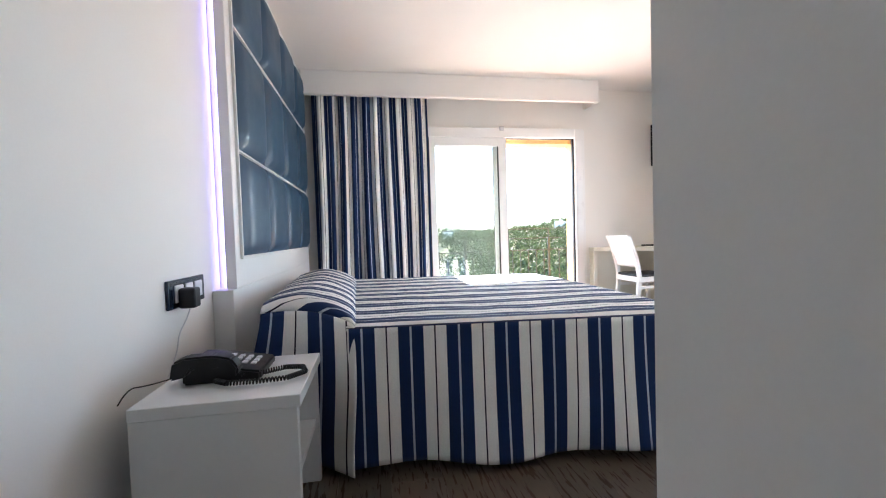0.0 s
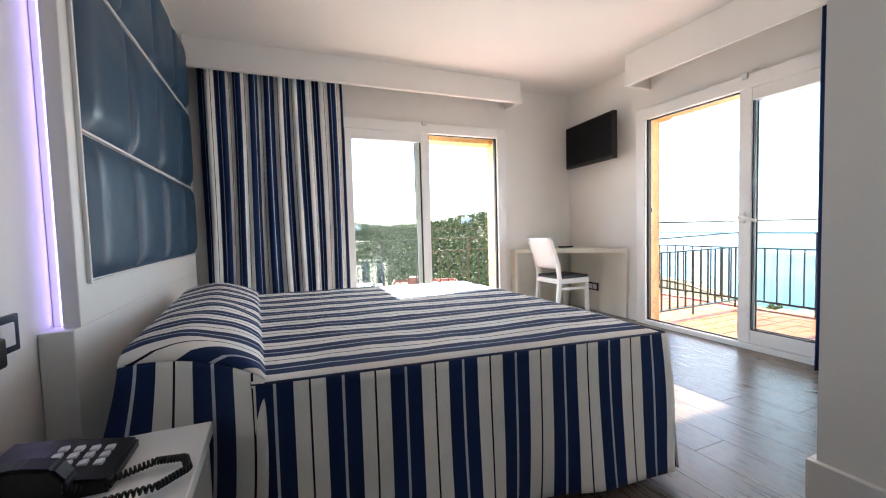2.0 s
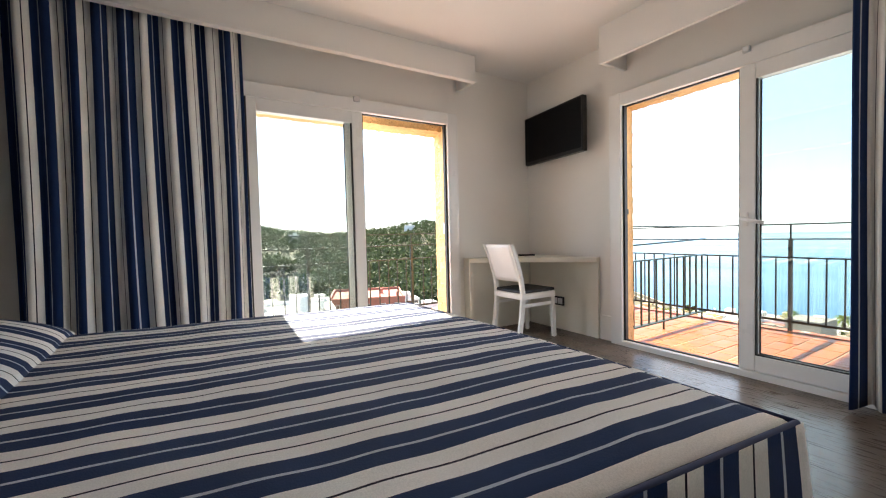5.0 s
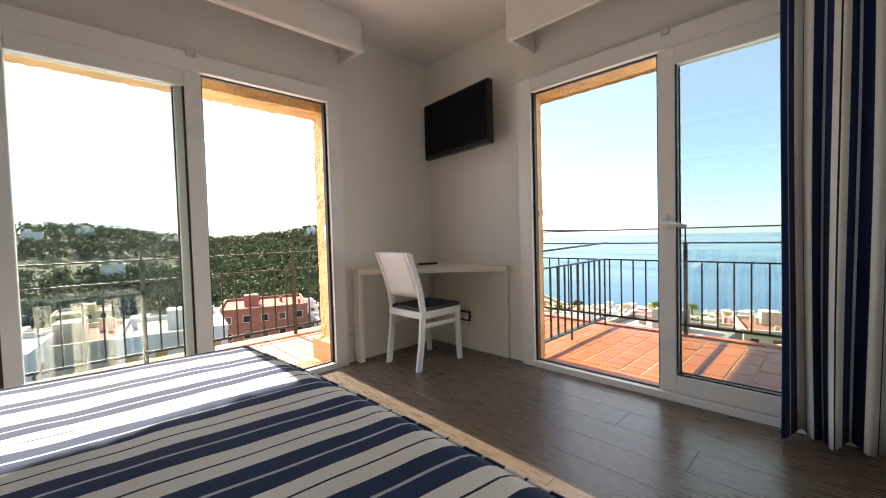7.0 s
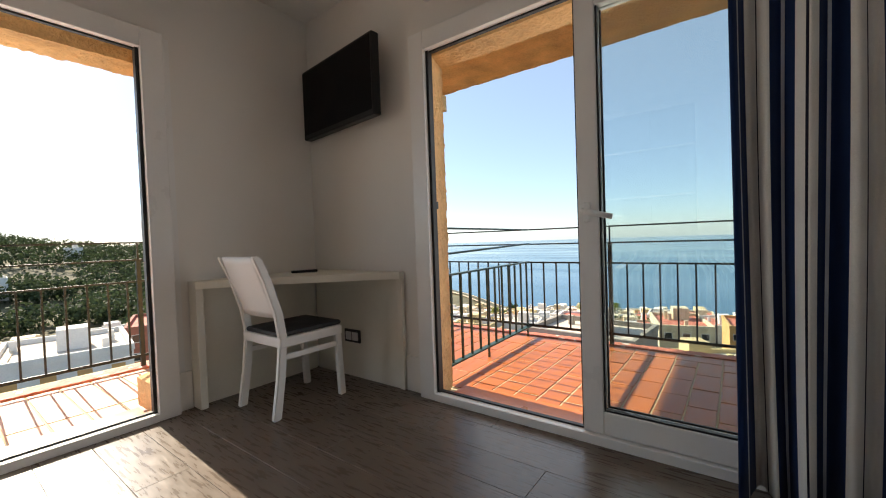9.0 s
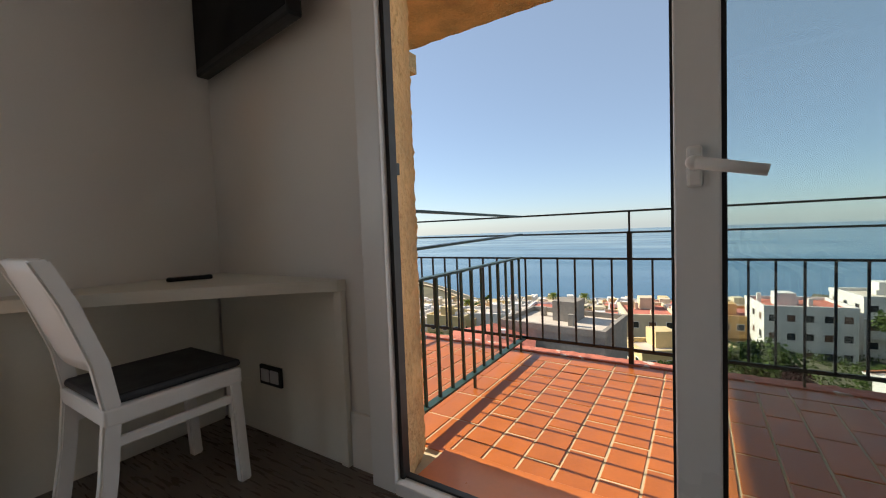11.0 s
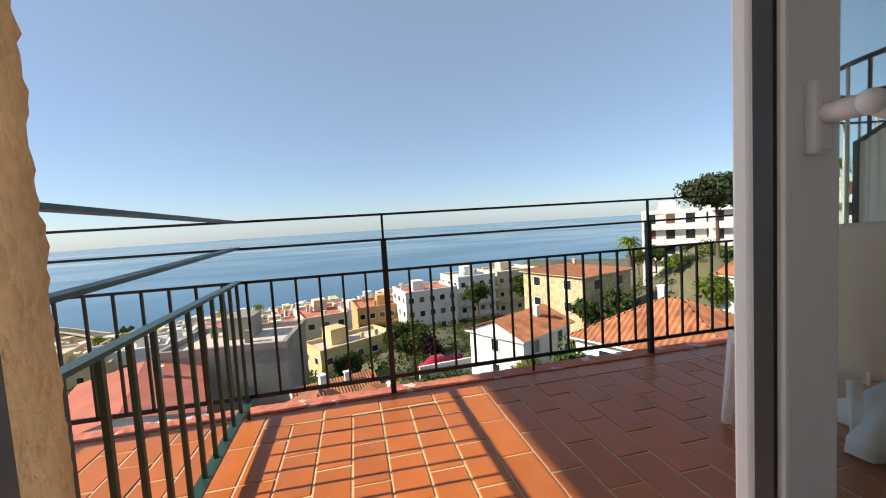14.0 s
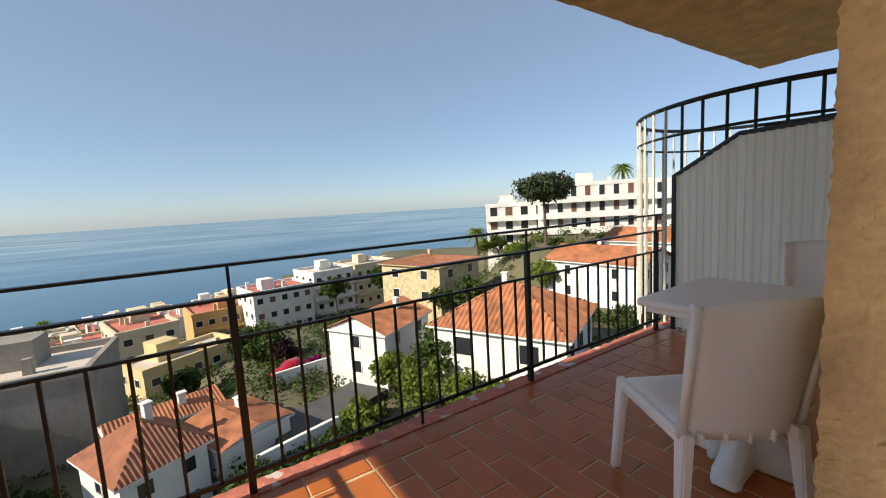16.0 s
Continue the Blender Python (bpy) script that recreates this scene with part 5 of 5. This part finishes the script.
# ---- small things ----
def plate(name, label, cells, frame_box, cell_box, material=IRON):
    p = holder(name, ((frame_box[0] + frame_box[1]) / 2, (frame_box[2] + frame_box[3]) / 2, (frame_box[4] + frame_box[5]) / 2), label, "socket")
    boxes("frame", [frame_box], material, p, 0.003)
    for c in cells:
        boxes("switch", [cell_box(c)], GREYPLATE, p, 0.003, "pale grey socket insert")
    return p


NAVYPLATE = mat("dark navy glossy plate", (0.012, 0.022, 0.045), 0.2, 0.1, 10, 60, 0.02)
plate("wall_socket", "dark navy triple socket plate on the wall", (0, 1, 2), (WX, WX + 0.012, 3.705, 4.00, 0.718, 0.822), lambda c: (WX + 0.012, WX + 0.018, 3.745 + 0.080 * c, 3.808 + 0.080 * c, 0.738, 0.802), NAVYPLATE)
plate("wall_socket", "black double socket plate below the desk", (0, 1), (CXD - 0.032, CXD - 0.02, 5.835, 5.985, 0.290, 0.375), lambda c: (CXD - 0.037, CXD - 0.031, 5.85 + 0.064 * c, 5.905 + 0.064 * c, 0.305, 0.36), GASKET)

plug = holder("phone_charger", (WX + 0.03, 3.63, 0.77), "black plug-in adapter in the wall socket", "plug")
boxes("plug_body", [(WX + 0.018, WX + 0.075, 3.755, 3.81, 0.715, 0.79)], BLACK, plug, 0.008)
def cable(name, pts, r, parent, material=BLACK):
    cu = bpy.data.curves.new(name, "CURVE")
    cu.dimensions, cu.bevel_depth, cu.bevel_resolution, cu.resolution_u = "3D", r, 2, 6
    s = cu.splines.new("NURBS")
    s.points.add(len(pts) - 1)
    for p, q in zip(s.points, pts):
        p.co = (*q, 1)
    s.use_endpoint_u, s.order_u = True, 3
    cu.materials.append(material)
    ob = new(name, cu)
    ob.parent = parent
    ob.data.transform(Matrix.Translation(-parent.location))
    return ob


cable("cord", [(WX + 0.05, 3.78, 0.72), (WX + 0.045, 3.76, 0.68), (WX + 0.03, 3.72, 0.63), (WX + 0.04, 3.69, 0.58), (WX + 0.02, 3.66, 0.50)], 0.0022, plug, GREYPLATE)

# telephone on the bedside table
ph = holder("telephone", (1.40, 3.33, 0.55), "black desk telephone with its handset in place", "telephone")
def tel(name, profile, y0, y1, material, label="", parent=None):
    bm = bmesh.new()
    a = [bm.verts.new((x, y0, z)) for x, z in profile]
    b = [bm.verts.new((x, y1, z)) for x, z in profile]
    bm.faces.new(a[::-1])
    bm.faces.new(b)
    for i in range(len(profile)):
        bm.faces.new((a[i - 1], a[i], b[i], b[i - 1]))
    bmesh.ops.recalc_face_normals(bm, faces=bm.faces)
    bmesh.ops.bevel(bm, geom=bm.edges[:], offset=0.006, segments=2, affect="EDGES")
    return part(name, bm, material, parent or ph, label)


body = tel("body", [(1.28, 0.551), (1.28, 0.612), (1.36, 0.604), (1.50, 0.578), (1.50, 0.551)], 3.25, 3.43, BLACK)
tel("handset", [(1.255, 0.575), (1.265, 0.628), (1.295, 0.640), (1.375, 0.642), (1.425, 0.630), (1.445, 0.600), (1.44, 0.575), (1.40, 0.585), (1.385, 0.602), (1.315, 0.605), (1.30, 0.583)], 3.225, 3.275, BLACK, "curved black handset")
for i in range(4):
    for j in range(3):
        bm = bmesh.new()
        x, y = 1.385 + 0.026 * i, 3.315 + 0.030 * j
        z = 0.604 - 0.026 * (x - 1.36) / 0.14
        box(bm, x - 0.008, x + 0.008, y - 0.010, y + 0.010, z - 0.002, z + 0.005, 0.002)
        part("key", bm, GREYPLATE, body)
bm = bmesh.new()
pts = []
path = [Vector(p) for p in ((1.44, 3.25, 0.575), (1.50, 3.275, 0.566), (1.56, 3.31, 0.566), (1.615, 3.30, 0.566), (1.63, 3.25, 0.566), (1.585, 3.205, 0.566), (1.50, 3.195, 0.566), (1.42, 3.20, 0.566), (1.38, 3.225, 0.568))]
for i in range(len(path) - 1):
    for k in range(40):
        t = k / 40
        c = path[i].lerp(path[i + 1], t)
        ph_a = (i + t) * 2 * math.pi * 9
        side = (path[i + 1] - path[i]).normalized().cross(Vector((0, 0, 1)))
        pts.append(c + side * 0.0075 * math.cos(ph_a) + Vector((0, 0, 0.0075 * math.sin(ph_a))))
cable("coiled_cord", [tuple(p) for p in pts], 0.0026, ph)
cable("line_cord", [(1.285, 3.33, 0.57), (1.23, 3.28, 0.565), (1.195, 3.22, 0.57), (1.18, 3.17, 0.585), (1.172, 3.14, 0.55)], 0.002, ph)

ph.location += Vector((0.045, 0.20, -0.02))

# remote control on the desk
rem = holder("remote_control", (4.90, 6.12, 0.766), "small black remote control lying on the desk", "remote")
bm = bmesh.new()
box(bm, -0.08, 0.08, -0.024, 0.024, 0, 0.016, 0.005)
bmesh.ops.transform(bm, matrix=Matrix.Translation((4.90, 6.12, 0.766)) @ Matrix.Rotation(radians(-25), 4, "Z"), verts=bm.verts)
part("case", bm, BLACK, rem)
for k in range(6):
    bm = bmesh.new()
    box(bm, -0.06 + 0.02 * k, -0.05 + 0.02 * k, -0.006, 0.006, 0.016, 0.0185)
    bmesh.ops.transform(bm, matrix=Matrix.Translation((4.90, 6.12, 0.766)) @ Matrix.Rotation(radians(-25), 4, "Z"), verts=bm.verts)
    part("button", bm, GREYPLATE, rem)

# door handle and latches
bm = bmesh.new()
box(bm, EX - 0.057, EX - 0.042, 4.350, 4.378, 1.000, 1.085, 0.006)
rose = part("handle_plate", bm, PVC, DOOR_E)
bm = bmesh.new()
rod(bm, (EX - 0.057, 4.364, 1.045), (EX - 0.098, 4.364, 1.045), 0.012, 14)
rod(bm, (EX - 0.098, 4.370, 1.047), (EX - 0.104, 4.25, 1.017), 0.0125, 14, 0.011)
bmesh.ops.create_uvsphere(bm, u_segments=12, v_segments=8, radius=0.0135, matrix=Matrix.Translation((EX - 0.098, 4.366, 1.046)))
part("handle", bm, PVC, rose, "white lever handle", True)
boxes("latch", [(EX + 0.0, EX + 0.02, 5.196, 5.205, 1.12, 1.16)], IRON, DOOR_E, 0.002, "small dark latch keeper")
boxes("latch", [(4.096, 4.109, NY, NY + 0.03, 1.00, 1.10)], PVC, DOOR_N, 0.002)
for par, d in ((DOOR_E, (EX - 0.075, EX - 0.046, 4.335, 4.375, TOP - 0.03, TOP + 0.012)), (DOOR_N, (3.25, 3.30, NY - 0.075, NY - 0.046, TOP - 0.03, TOP + 0.012))):
    boxes("stop", [d], GREYPLATE, par, 0.006, "small grey door stop")
# thin upright white strip on the door post
boxes("label_strip", [(EX - 0.0475, EX - 0.045, 5.252, 5.272, 1.03, 1.28)], PVC, DOOR_E, 0)


# ---- floor planks ----
def plank_mesh(w, l, h, bevel=0.0007):
    bm = bmesh.new()
    box(bm, 0, w, 0, l, -0.012, 0, 0)
    top = [e for e in bm.edges if all(abs(v.co.z) < 1e-6 for v in e.verts)]
    bmesh.ops.bevel(bm, geom=top, offset=bevel, segments=1, affect="EDGES")
    return bm


plank_cache = {}
def piece(name, key, make, material, at, parent, rot=0):
    if key not in plank_cache:
        plank_cache[key] = finish(name, make(), material)
    ob = new(name, plank_cache[key])
    ob.parent = parent
    ob.location = at
    ob.rotation_euler = (0, 0, rot)
    return ob


PW, PL = 0.19, 1.20
rp = random.Random(11)
nx = int((EX - WX) / PW) + 1
for i in range(nx):
    x = WX + i * PW
    w = min(PW, EX - x)
    y = SOUTH - [0.0, 0.7, 0.35, 0.95][i % 4]
    while y < NY:
        a, b = max(y, SOUTH), min(y + PL, NY)
        if b - a > 0.02:
            piece("plank", ("plank", round(w, 3), round(b - a, 3)), lambda: plank_mesh(w - 0.0012, b - a - 0.0012, 0.012), WOOD, (x, a, FZ), floor)
        y += PL

# ---- terrace tiles ----
TZ = -0.014
def tile_make(lx, ly):
    bm = bmesh.new()
    box(bm, -lx / 2, lx / 2, -ly / 2, ly / 2, -0.014, 0.0, 0)
    top = [e for e in bm.edges if all(abs(v.co.z) < 1e-6 for v in e.verts)]
    bmesh.ops.bevel(bm, geom=top, offset=0.003, segments=1, affect="EDGES")
    return bm


def lay(x, y, lx, ly):
    return piece("tile", ("tile", round(lx, 3), round(ly, 3)), lambda: tile_make(lx, ly), TERRA, (x, y, TZ + rp.uniform(-0.0012, 0.0012)), terrace)


P, J = 0.1455, 0.009
XL, XR = 5.46, 6.775
k = 0
y = 5.405
while y > 1.45:
    x = XL - (0.145 if k % 2 else 0)
    while x < XR - 0.02:
        a, b = max(x, XL), min(x + 0.29, XR)
        if b - a > 0.03:
            lay((a + b) / 2, y - P / 2, b - a - J, P - J)
        x += 0.29
    y -= P
    k += 1
# course under the dividing railing
x = XL
while x < RX - 0.05:
    b = min(x + 0.29, RX - 0.024)
    lay((x + b) / 2, 5.5025, b - x - J, 0.195 - J)
    x += 0.29
# border course along the outer edge
y = 5.405
while y > 1.3:
    lay((XR + RX - 0.024) / 2, y - 0.145, RX - 0.024 - XR - J, 0.29 - J)
    y -= 0.29
# the adjoining and the side terraces
y = 7.70
k = 0
while y > 5.60:
    x = 5.46 - (0.145 if k % 2 else 0)
    while x < RX - 0.08:
        a, b = max(x, 5.46), min(x + 0.29, RX - 0.028)
        if b - a > 0.03:
            lay((a + b) / 2, y - P / 2, b - a - J, P - J)
        x += 0.29
    y -= P
    k += 1
# lighter terracotta, with the sun's glare on this floor mixed into the colour
SUNLIT_TILE = mat("balcony tile brightened for glare", (0.60, 0.30, 0.19), 0.6, 0.2, 7, 60, 0.18, per=0.4, depth=0.003)
for i in range(19):
    x = 2.30 + i * 0.166
    for y0, y1 in ((6.70, 6.99), (7.0, 7.72)):
        piece("tile", ("side tile", y0), lambda: tile_make(0.166 - J, y1 - y0 - J), SUNLIT_TILE, (x + 0.083, (y0 + y1) / 2, TZ), terrace)
